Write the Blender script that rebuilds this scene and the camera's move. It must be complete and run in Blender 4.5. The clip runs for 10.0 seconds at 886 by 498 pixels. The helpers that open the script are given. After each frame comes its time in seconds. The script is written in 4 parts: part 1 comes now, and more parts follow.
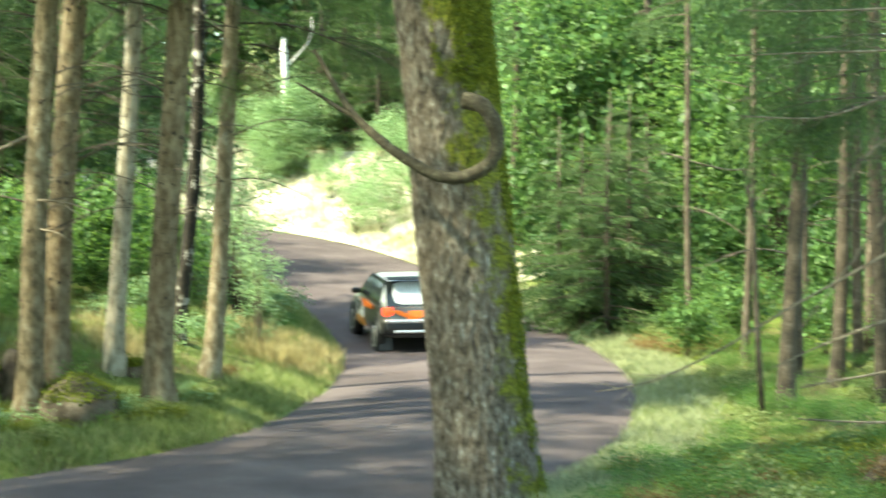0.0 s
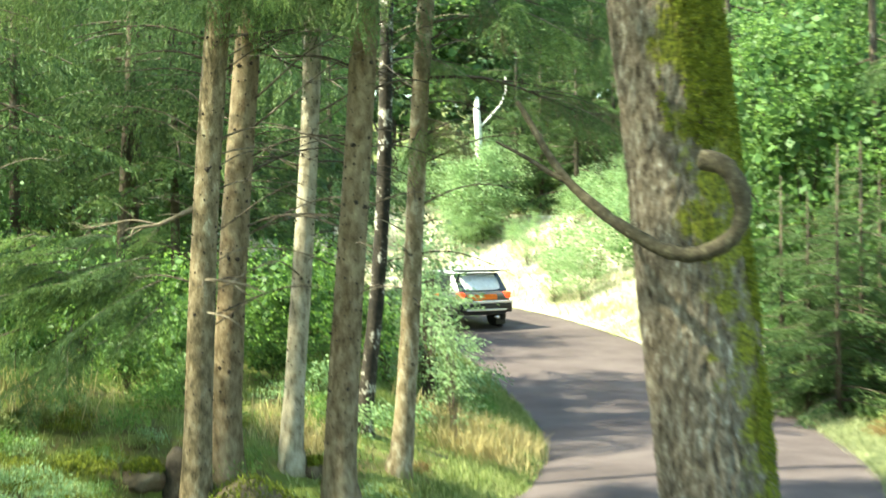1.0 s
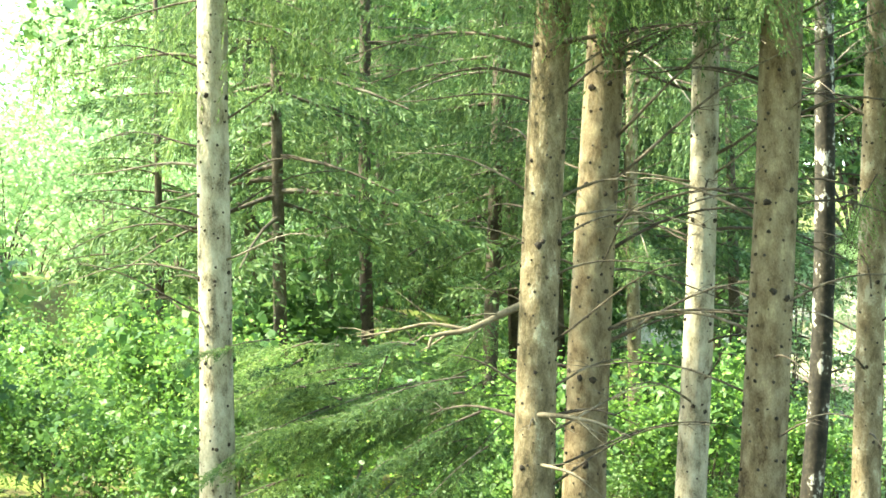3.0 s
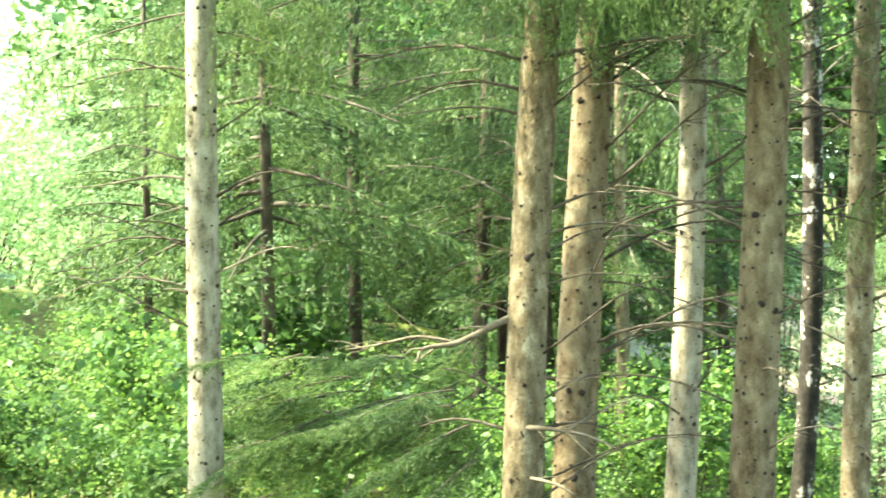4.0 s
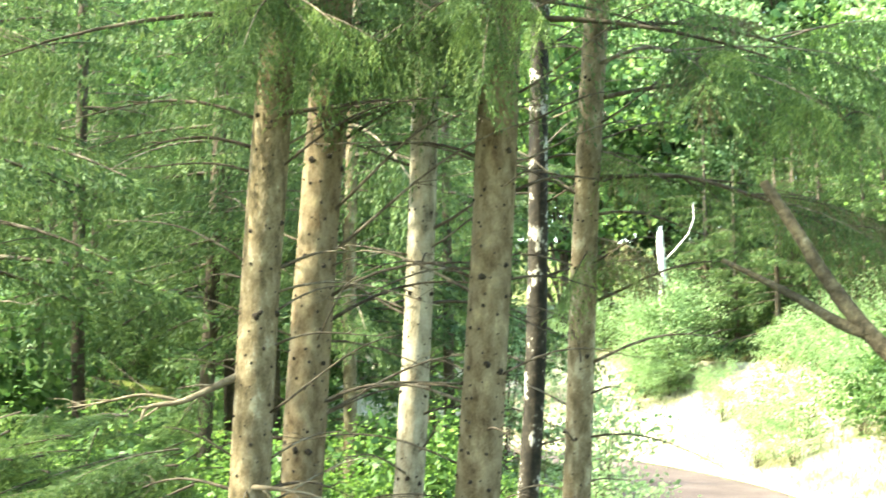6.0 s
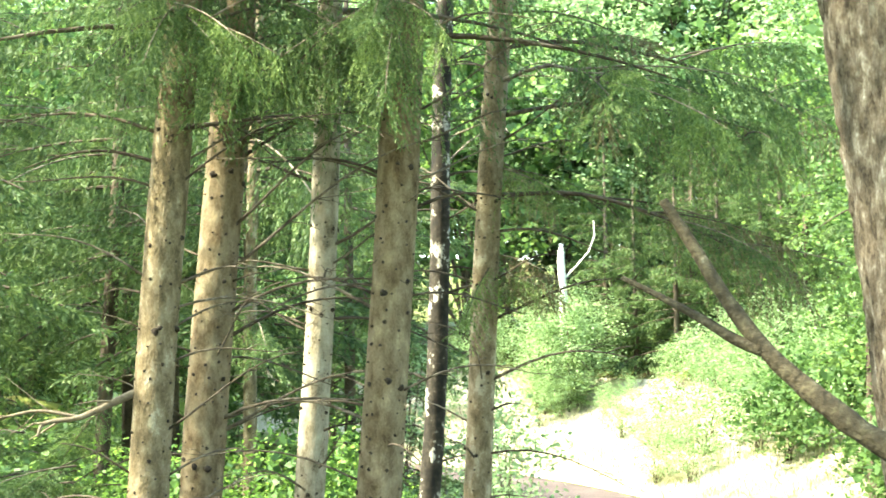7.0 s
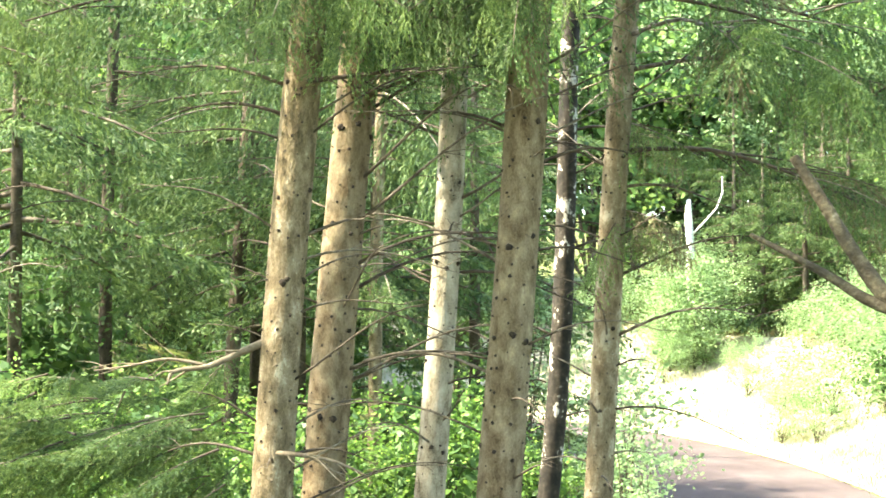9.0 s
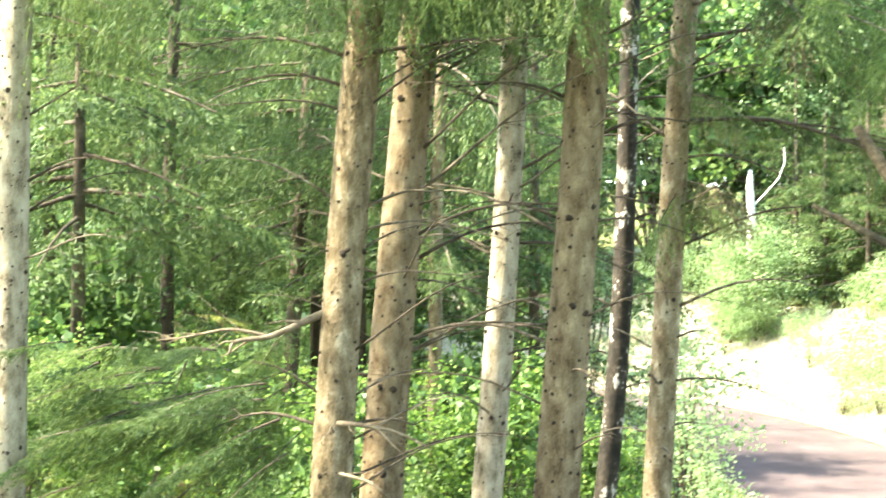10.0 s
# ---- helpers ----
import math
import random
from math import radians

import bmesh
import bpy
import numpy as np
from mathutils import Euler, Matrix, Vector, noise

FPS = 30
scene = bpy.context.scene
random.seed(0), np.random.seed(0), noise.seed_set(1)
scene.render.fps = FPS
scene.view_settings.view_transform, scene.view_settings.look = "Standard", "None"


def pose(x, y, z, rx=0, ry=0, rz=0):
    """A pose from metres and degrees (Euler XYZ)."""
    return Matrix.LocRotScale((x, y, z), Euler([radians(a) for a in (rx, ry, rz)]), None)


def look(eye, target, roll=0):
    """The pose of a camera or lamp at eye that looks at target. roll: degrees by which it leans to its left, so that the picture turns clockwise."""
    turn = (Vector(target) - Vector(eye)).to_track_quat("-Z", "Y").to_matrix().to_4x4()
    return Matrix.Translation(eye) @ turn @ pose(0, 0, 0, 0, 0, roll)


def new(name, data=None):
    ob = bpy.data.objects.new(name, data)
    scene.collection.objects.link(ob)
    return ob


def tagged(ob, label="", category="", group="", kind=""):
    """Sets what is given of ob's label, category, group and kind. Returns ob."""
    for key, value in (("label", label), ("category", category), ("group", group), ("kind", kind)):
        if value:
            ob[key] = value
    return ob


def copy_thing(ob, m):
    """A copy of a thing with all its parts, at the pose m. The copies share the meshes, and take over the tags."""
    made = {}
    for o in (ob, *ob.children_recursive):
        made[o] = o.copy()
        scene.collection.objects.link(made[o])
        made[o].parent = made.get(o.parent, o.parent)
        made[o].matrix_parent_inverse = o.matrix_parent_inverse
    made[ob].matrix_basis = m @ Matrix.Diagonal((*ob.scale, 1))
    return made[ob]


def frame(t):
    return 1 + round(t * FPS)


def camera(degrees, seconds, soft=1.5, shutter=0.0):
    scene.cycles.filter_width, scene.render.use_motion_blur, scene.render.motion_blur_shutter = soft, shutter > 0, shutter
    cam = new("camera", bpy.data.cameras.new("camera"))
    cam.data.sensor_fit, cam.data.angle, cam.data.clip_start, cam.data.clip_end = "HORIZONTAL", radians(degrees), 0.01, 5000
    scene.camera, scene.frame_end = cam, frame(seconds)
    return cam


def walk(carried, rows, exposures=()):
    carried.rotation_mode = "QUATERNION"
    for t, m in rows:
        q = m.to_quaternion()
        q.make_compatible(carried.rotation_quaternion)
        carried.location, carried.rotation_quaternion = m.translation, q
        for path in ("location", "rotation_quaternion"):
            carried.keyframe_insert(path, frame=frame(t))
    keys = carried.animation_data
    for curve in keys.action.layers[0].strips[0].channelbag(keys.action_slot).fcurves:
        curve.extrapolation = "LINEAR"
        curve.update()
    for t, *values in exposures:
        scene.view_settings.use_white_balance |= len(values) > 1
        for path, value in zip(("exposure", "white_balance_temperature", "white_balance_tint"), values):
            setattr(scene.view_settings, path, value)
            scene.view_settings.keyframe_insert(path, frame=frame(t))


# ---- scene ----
cam = camera(29.3, 10.0, soft=1.6, shutter=0.5)
# seconds, place, yaw, pitch, roll
PATH = [
    (0.0, 0.0, 0.0, 3.5, -0.001, -2.693, 0.0),
    (0.5, -0.013, 0.115, 3.505, 4.131, -1.756, 0.335),
    (1.0, -0.323, 2.902, 3.619, 6.485, -0.581, 0.656),
    (1.5, -0.603, 5.421, 3.722, 9.255, 0.272, 0.877),
    (2.0, -0.924, 8.299, 3.84, 15.01, 0.628, 1.087),
    (2.5, -1.088, 9.78, 3.901, 20.221, 1.543, 1.458),
    (2.7, -1.088, 9.78, 3.901, 21.642, 1.742, 1.065),
    (3.8, -1.088, 9.78, 3.901, 22.241, 2.363, 1.38),
    (4.0, -1.088, 9.78, 3.901, 21.646, 2.442, 1.368),
    (4.5, -1.088, 9.78, 3.901, 19.415, 2.847, 1.361),
    (5.0, -1.088, 9.78, 3.901, 16.718, 3.353, 1.133),
    (5.5, -1.088, 9.78, 3.901, 14.441, 3.829, 0.754),
    (6.0, -1.088, 9.78, 3.901, 12.468, 4.248, 0.914),
    (6.2, -1.088, 9.78, 3.901, 11.655, 4.531, 0.329),
    (7.3, -1.088, 9.78, 3.901, 8.513, 4.71, 0.784),
    (7.5, -1.088, 9.78, 3.901, 8.609, 4.524, 0.156),
    (8.0, -1.088, 9.78, 3.901, 9.767, 4.008, 0.164),
    (8.5, -1.088, 9.78, 3.901, 11.757, 3.57, -0.262),
    (9.0, -1.088, 9.78, 3.901, 13.401, 3.225, -0.1),
    (9.5, -1.088, 9.78, 3.901, 13.87, 3.114, -0.033),
    (10.0, -1.088, 9.78, 3.901, 15.425, 2.238, -0.198),
]
walk(cam, [(t, pose(x, y, z, 90 + pitch, 0, yaw) @ pose(0, 0, 0, 0, 0, -roll)) for t, x, y, z, yaw, pitch, roll in PATH],
     [(0.0, 2.5, 7500, -12), (0.5, 2.6, 7500, -12), (1.0, 2.65, 7500, -12), (2.0, 2.85, 7500, -14), (2.7, 3.25, 7600, -12), (4.0, 3.3, 7600, -8), (6.0, 3.25, 7600, -6), (8.0, 3.25, 7500, -1), (10.0, 3.45, 7600, 5)])

# ---- light ----
SUN_EL, SUN_AZ = 48.0, 245.0  # degrees; azimuth clockwise from +y
world = bpy.data.worlds.new("sky")
scene.world = world
world.use_nodes = True
sky = world.node_tree.nodes.new("ShaderNodeTexSky")
sky.sky_type, sky.sun_disc = "NISHITA", False
sky.sun_elevation, sky.sun_rotation = radians(SUN_EL), radians(SUN_AZ)
back = world.node_tree.nodes["Background"]
back.inputs["Strength"].default_value = 0.15
world.node_tree.links.new(sky.outputs[0], back.inputs["Color"])
sun = new("sun", bpy.data.lights.new("sun", "SUN"))
sun.data.energy, sun.data.angle, sun.data.color = 3.4, radians(1.5), (1.0, 0.94, 0.84)
toward = Vector((math.sin(radians(SUN_AZ)) * math.cos(radians(SUN_EL)), math.cos(radians(SUN_AZ)) * math.cos(radians(SUN_EL)), math.sin(radians(SUN_EL))))
sun.matrix_world = look(toward * 60, (0, 0, 0))


# ---- materials ----
def material(name, stops, scale=8.0, rough=0.8, bump=0.3, stretch=(1, 1, 1), fine=60.0, island=0.0, translucent=0.0, metal=0.0, coat=0.0, bump_scale=None, objrand=0.0, spec=0.3, broad=0.0):
    """Noise at two scales through a colour ramp, with relief. stops: (position, colour)."""
    m = bpy.data.materials.new(name)
    m.use_nodes = True
    nt = m.node_tree
    nd, ln = nt.nodes, nt.links
    bsdf = nd["Principled BSDF"]
    co = nd.new("ShaderNodeTexCoord")
    mp = nd.new("ShaderNodeMapping")
    mp.inputs["Scale"].default_value = stretch
    ln.new(co.outputs["Object"], mp.inputs["Vector"])
    n1 = nd.new("ShaderNodeTexNoise")
    n1.inputs["Scale"].default_value, n1.inputs["Detail"].default_value, n1.inputs["Roughness"].default_value = scale, 6, 0.6
    n2 = nd.new("ShaderNodeTexNoise")
    n2.inputs["Scale"].default_value, n2.inputs["Detail"].default_value = fine, 3
    ln.new(mp.outputs[0], n1.inputs["Vector"])
    ln.new(mp.outputs[0], n2.inputs["Vector"])
    mix = nd.new("ShaderNodeMath")
    mix.operation = "MULTIPLY_ADD"
    mix.inputs[1].default_value = 0.35
    ln.new(n2.outputs["Fac"], mix.inputs[0])
    sub = nd.new("ShaderNodeMath")
    sub.operation = "MULTIPLY_ADD"
    sub.inputs[1].default_value, sub.inputs[2].default_value = 1.0, -0.17
    ln.new(n1.outputs["Fac"], sub.inputs[0])
    ln.new(sub.outputs[0], mix.inputs[2])
    fac = mix.outputs[0]
    if island or objrand:
        src = nd.new("ShaderNodeNewGeometry").outputs["Random Per Island"] if island else nd.new("ShaderNodeObjectInfo").outputs["Random"]
        add = nd.new("ShaderNodeMath")
        add.operation = "MULTIPLY_ADD"
        add.inputs[1].default_value = island or objrand
        off = nd.new("ShaderNodeMath")
        off.operation = "SUBTRACT"
        off.inputs[1].default_value = (island or objrand) / 2
        ln.new(src, add.inputs[0])
        ln.new(fac, off.inputs[0])
        ln.new(off.outputs[0], add.inputs[2])
        fac = add.outputs[0]
    if broad:
        n4 = nd.new("ShaderNodeTexNoise")
        n4.inputs["Scale"].default_value, n4.inputs["Detail"].default_value = 1.4, 3
        ln.new(mp.outputs[0], n4.inputs["Vector"])
        stain = nd.new("ShaderNodeMath")
        stain.operation = "MULTIPLY_ADD"
        stain.inputs[1].default_value = broad
        ln.new(n4.outputs["Fac"], stain.inputs[0])
        lower = nd.new("ShaderNodeMath")
        lower.operation = "SUBTRACT"
        lower.inputs[1].default_value = broad / 2
        ln.new(fac, lower.inputs[0])
        ln.new(lower.outputs[0], stain.inputs[2])
        fac = stain.outputs[0]
    ramp = nd.new("ShaderNodeValToRGB")
    ln.new(fac, ramp.inputs["Fac"])
    el = ramp.color_ramp.elements
    while len(el) < len(stops):
        el.new(0.5)
    for e, (p, c) in zip(el, stops):
        e.position, e.color = p, (*c, 1)
    ln.new(ramp.outputs[0], bsdf.inputs["Base Color"])
    bsdf.inputs["Roughness"].default_value, bsdf.inputs["Metallic"].default_value = rough, metal
    bsdf.inputs["Coat Weight"].default_value = coat
    bsdf.inputs["Specular IOR Level"].default_value = spec
    if bump:
        b = nd.new("ShaderNodeBump")
        b.inputs["Strength"].default_value, b.inputs["Distance"].default_value = bump, 0.02
        src = fac
        if bump_scale:
            n3 = nd.new("ShaderNodeTexNoise")
            n3.inputs["Scale"].default_value, n3.inputs["Detail"].default_value = bump_scale, 5
            ln.new(mp.outputs[0], n3.inputs["Vector"])
            src = n3.outputs["Fac"]
        ln.new(src, b.inputs["Height"])
        ln.new(b.outputs[0], bsdf.inputs["Normal"])
    if translucent:
        tr = nd.new("ShaderNodeBsdfTranslucent")
        hue = nd.new("ShaderNodeHueSaturation")
        hue.inputs["Value"].default_value, hue.inputs["Hue"].default_value = 1.5, 0.49
        ln.new(ramp.outputs[0], hue.inputs["Color"])
        ln.new(hue.outputs[0], tr.inputs["Color"])
        ms = nd.new("ShaderNodeMixShader")
        ms.inputs[0].default_value = translucent
        ln.new(bsdf.outputs[0], ms.inputs[1])
        ln.new(tr.outputs[0], ms.inputs[2])
        ln.new(ms.outputs[0], nd["Material Output"].inputs["Surface"])
    return m


def plain(name, colour, rough=0.5, metal=0.0, coat=0.0, vary=0.12, scale=12.0, emit=0.0):
    lo, hi = tuple(c * (1 - vary) for c in colour), tuple(min(1, c * (1 + vary)) for c in colour)
    m = material(name, [(0.3, lo), (0.7, hi)], scale, rough, 0.04, metal=metal, coat=coat, spec=0.5)
    if emit:
        b = m.node_tree.nodes["Principled BSDF"]
        b.inputs["Emission Color"].default_value, b.inputs["Emission Strength"].default_value = (*colour, 1), emit
    return m


M_GROUND = material("forest_floor", [(0.25, (0.06, 0.045, 0.024)), (0.42, (0.11, 0.1, 0.035)), (0.55, (0.12, 0.155, 0.03)), (0.75, (0.2, 0.22, 0.06))], 1.3, 0.95, 0.8, fine=22, bump_scale=14)
M_BANK = material("dry_bank", [(0.3, (0.17, 0.16, 0.09)), (0.45, (0.32, 0.28, 0.2)), (0.6, (0.46, 0.42, 0.34)), (0.75, (0.6, 0.57, 0.5))], 0.9, 0.95, 0.6, fine=20, bump_scale=12)
M_ROAD = material("gravel_road", [(0.3, (0.058, 0.043, 0.044)), (0.5, (0.086, 0.065, 0.066)), (0.72, (0.125, 0.098, 0.098))], 0.7, 0.9, 0.35, fine=45, bump_scale=70)
M_SPRUCE = material("spruce_bark", [(0.3, (0.06, 0.046, 0.024)), (0.45, (0.145, 0.11, 0.064)), (0.58, (0.22, 0.174, 0.112)), (0.7, (0.36, 0.32, 0.23))], 11.0, 0.9, 0.8, stretch=(1, 1, 0.5), fine=110, bump_scale=55, broad=0.38, objrand=0.16)
M_SPRUCE_WARM = material("warm_spruce_bark", [(0.3, (0.06, 0.038, 0.018)), (0.45, (0.135, 0.1, 0.058)), (0.6, (0.2, 0.156, 0.1)), (0.78, (0.32, 0.265, 0.165))], 11.0, 0.9, 0.6, stretch=(1, 1, 0.5), fine=110, bump_scale=55, broad=0.38)
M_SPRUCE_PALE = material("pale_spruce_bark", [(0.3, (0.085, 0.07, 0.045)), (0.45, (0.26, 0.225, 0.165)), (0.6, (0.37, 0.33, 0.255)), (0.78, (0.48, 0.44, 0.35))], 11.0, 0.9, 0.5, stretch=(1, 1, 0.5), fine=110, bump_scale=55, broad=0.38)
M_DARKBARK = material("dark_bark", [(0.3, (0.03, 0.024, 0.018)), (0.55, (0.09, 0.07, 0.05)), (0.75, (0.18, 0.155, 0.12))], 4.0, 0.9, 0.6, fine=40, bump_scale=34)
M_MAPLE = material("maple_bark", [(0.34, (0.03, 0.022, 0.015)), (0.42, (0.07, 0.054, 0.038)), (0.5, (0.112, 0.09, 0.066)), (0.58, (0.155, 0.13, 0.1)), (0.66, (0.23, 0.205, 0.165)), (0.75, (0.4, 0.385, 0.35))], 21.0, 0.92, 1.0, stretch=(1, 1, 0.38), fine=120, bump_scale=34)
M_BRANCH = material("branch_bark", [(0.28, (0.02, 0.016, 0.009)), (0.5, (0.05, 0.04, 0.024)), (0.65, (0.085, 0.072, 0.044)), (0.8, (0.2, 0.18, 0.13))], 16.0, 0.92, 0.8, fine=50, bump_scale=40)
M_MAPLE_MOSSY = M_MAPLE.copy()
M_MAPLE_MOSSY.name = "mossy_maple_bark"


def add_moss(m):
    """Moss grown over one flank of the trunk, with ragged edges."""
    nd, ln = m.node_tree.nodes, m.node_tree.links
    bsdf = nd["Principled BSDF"]
    old = bsdf.inputs["Base Color"].links[0].from_socket
    co = nd.new("ShaderNodeTexCoord")
    side = nd.new("ShaderNodeVectorMath")
    side.operation = "DOT_PRODUCT"
    side.inputs[1].default_value = (0.85, -0.5, 0.15)
    ln.new(co.outputs["Object"], side.inputs[0])
    n = nd.new("ShaderNodeTexNoise")
    n.inputs["Scale"].default_value, n.inputs["Detail"].default_value, n.inputs["Roughness"].default_value = 2.6, 8, 0.7
    ln.new(co.outputs["Object"], n.inputs["Vector"])
    add = nd.new("ShaderNodeMath")
    add.operation = "MULTIPLY_ADD"
    add.inputs[1].default_value = 1.5
    ln.new(n.outputs["Fac"], add.inputs[0])
    ln.new(side.outputs["Value"], add.inputs[2])
    rng = nd.new("ShaderNodeMapRange")
    rng.inputs["From Min"].default_value, rng.inputs["From Max"].default_value = 1.3, 1.42
    ln.new(add.outputs[0], rng.inputs["Value"])
    fine = nd.new("ShaderNodeTexNoise")
    fine.inputs["Scale"].default_value = 30
    ln.new(co.outputs["Object"], fine.inputs["Vector"])
    ramp = nd.new("ShaderNodeValToRGB")
    ramp.color_ramp.elements[0].position, ramp.color_ramp.elements[0].color = 0.3, (0.03, 0.034, 0.006, 1)
    ramp.color_ramp.elements[1].position, ramp.color_ramp.elements[1].color = 0.7, (0.2, 0.2, 0.022, 1)
    ln.new(fine.outputs["Fac"], ramp.inputs["Fac"])
    mix = nd.new("ShaderNodeMix")
    mix.data_type = "RGBA"
    ln.new(rng.outputs[0], mix.inputs["Factor"])
    ln.new(old, mix.inputs["A"])
    ln.new(ramp.outputs[0], mix.inputs["B"])
    ln.new(mix.outputs["Result"], bsdf.inputs["Base Color"])


add_moss(M_MAPLE_MOSSY)
M_MOSS = material("moss", [(0.25, (0.05, 0.062, 0.007)), (0.5, (0.15, 0.175, 0.018)), (0.78, (0.29, 0.31, 0.035))], 14, 0.95, 0.9, fine=120, bump_scale=90, island=0.25)
M_TWIG = material("dead_twig", [(0.3, (0.04, 0.03, 0.022)), (0.55, (0.1, 0.08, 0.06)), (0.78, (0.26, 0.22, 0.17))], 9, 0.9, 0.3, objrand=0.3)
M_TWIG_PALE = material("bleached_twig", [(0.3, (0.09, 0.07, 0.05)), (0.55, (0.19, 0.155, 0.11)), (0.78, (0.34, 0.29, 0.22))], 9, 0.9, 0.3)
M_KNOT = material("knot", [(0.3, (0.012, 0.009, 0.007)), (0.7, (0.05, 0.038, 0.028))], 30, 0.95, 0.5)
M_BIRCH = material("birch_bark", [(0.3, (0.2, 0.18, 0.16)), (0.42, (0.7, 0.68, 0.63)), (0.7, (0.85, 0.83, 0.79))], 5, 0.7, 0.3, stretch=(1, 1, 3))
M_BIRCH_DARK = material("flecked_birch_bark", [(0.38, (0.009, 0.007, 0.005)), (0.52, (0.026, 0.021, 0.015)), (0.59, (0.055, 0.046, 0.034)), (0.63, (0.4, 0.38, 0.34)), (0.8, (0.6, 0.58, 0.54))], 6.0, 0.8, 0.5, stretch=(1, 1, 0.7), fine=30)
M_NEEDLE = material("spruce_needles", [(0.2, (0.026, 0.052, 0.02)), (0.5, (0.068, 0.122, 0.042)), (0.8, (0.15, 0.215, 0.07))], 1.2, 0.6, 0, island=0.4, translucent=0.35)
M_NEEDLE_PALE = material("young_needles", [(0.2, (0.06, 0.105, 0.032)), (0.5, (0.13, 0.205, 0.062)), (0.8, (0.22, 0.3, 0.095))], 3, 0.6, 0, island=0.5, translucent=0.35)
M_NEEDLE_BROWN = material("dry_needles", [(0.2, (0.08, 0.07, 0.035)), (0.5, (0.15, 0.13, 0.07)), (0.8, (0.22, 0.2, 0.11))], 3, 0.8, 0, island=0.5, translucent=0.2)
M_LEAF = material("leaves", [(0.2, (0.042, 0.095, 0.02)), (0.5, (0.1, 0.19, 0.042)), (0.8, (0.2, 0.31, 0.085))], 2, 0.55, 0, island=0.4, translucent=0.55, spec=0.5)
# Lighter leaf copy: a patch of sun is put into the colour.
M_LEAF_SUNLIT = material("fresh_leaves", [(0.2, (0.065, 0.145, 0.025)), (0.5, (0.14, 0.26, 0.05)), (0.8, (0.25, 0.4, 0.1))], 2, 0.5, 0, island=0.5, translucent=0.5)
# Washed-out brightness of sunlit and distant foliage is put into this pale colour.
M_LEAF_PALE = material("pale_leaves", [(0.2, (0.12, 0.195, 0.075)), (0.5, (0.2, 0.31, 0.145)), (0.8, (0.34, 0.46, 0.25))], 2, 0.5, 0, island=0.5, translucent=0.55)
# Darker leaf copy: the wood's shade is put into the colour.
M_LEAF_SHADED = material("dark_leaves", [(0.2, (0.03, 0.07, 0.02)), (0.5, (0.072, 0.15, 0.042)), (0.8, (0.145, 0.24, 0.07))], 2, 0.55, 0, island=0.4, translucent=0.45, spec=0.5)
# Leaf colour darkened to paint the shade inside crowns.
M_LEAF_INNER_SHADE = material("deep_leaves", [(0.2, (0.035, 0.078, 0.024)), (0.5, (0.075, 0.15, 0.045)), (0.8, (0.13, 0.23, 0.07))], 2, 0.5, 0, island=0.6, translucent=0.3)
M_FERN_RUST = material("rust_fern", [(0.2, (0.1, 0.05, 0.02)), (0.5, (0.2, 0.11, 0.045)), (0.8, (0.26, 0.2, 0.08))], 2, 0.7, 0, island=0.6, translucent=0.3)
M_GRASS = material("grass", [(0.2, (0.09, 0.125, 0.036)), (0.5, (0.19, 0.24, 0.075)), (0.8, (0.33, 0.35, 0.16))], 1.2, 0.7, 0, island=0.6, translucent=0.35)
M_GRASS_PALE = material("pale_grass", [(0.2, (0.14, 0.17, 0.08)), (0.5, (0.27, 0.3, 0.16)), (0.8, (0.42, 0.42, 0.26))], 1.2, 0.7, 0, island=0.6, translucent=0.35)
M_HAY = material("dry_grass", [(0.2, (0.2, 0.17, 0.07)), (0.5, (0.36, 0.3, 0.14)), (0.8, (0.5, 0.43, 0.22))], 1.2, 0.8, 0, island=0.6, translucent=0.3)
M_ROCK = material("granite", [(0.3, (0.045, 0.034, 0.023)), (0.5, (0.1, 0.075, 0.05)), (0.72, (0.2, 0.165, 0.12))], 4, 0.9, 0.6, fine=50)


# ---- building helpers ----
class Geo:
    def __init__(self):
        self.v, self.f, self.n = [], [], 0

    def add(self, verts, faces):
        verts = np.asarray(verts, float).reshape(-1, 3)
        self.v.append(verts)
        self.f.extend(tuple(int(i) + self.n for i in f) for f in faces)
        self.n += len(verts)
        return self

    def quads(self, corners):
        """corners: N x 4 x 3"""
        corners = np.asarray(corners, float)
        k = len(corners)
        self.v.append(corners.reshape(-1, 3))
        self.f.extend(map(tuple, (np.arange(k * 4).reshape(k, 4) + self.n).tolist()))
        self.n += k * 4
        return self

    def mesh(self, name, mat, smooth=True):
        me = bpy.data.meshes.new(name)
        me.from_pydata(np.concatenate(self.v).tolist() if self.v else [], [], self.f)
        me.materials.append(mat)
        if smooth:
            me.polygons.foreach_set("use_smooth", [True] * len(me.polygons))
        me.update()
        return me


def part(name, geo, mat, parent=None, label="", smooth=True, kind=""):
    me = geo if isinstance(geo, bpy.types.Mesh) else geo.mesh(name, mat, smooth)
    ob = new(name, me)
    if parent is not None:
        ob.parent = parent
    return tagged(ob, label, kind=kind)


def thing(name, m, label, category, group="", kind=""):
    ob = new(name)
    ob.empty_display_size = 0.2
    ob.matrix_basis = m
    return tagged(ob, label, category, group, kind)


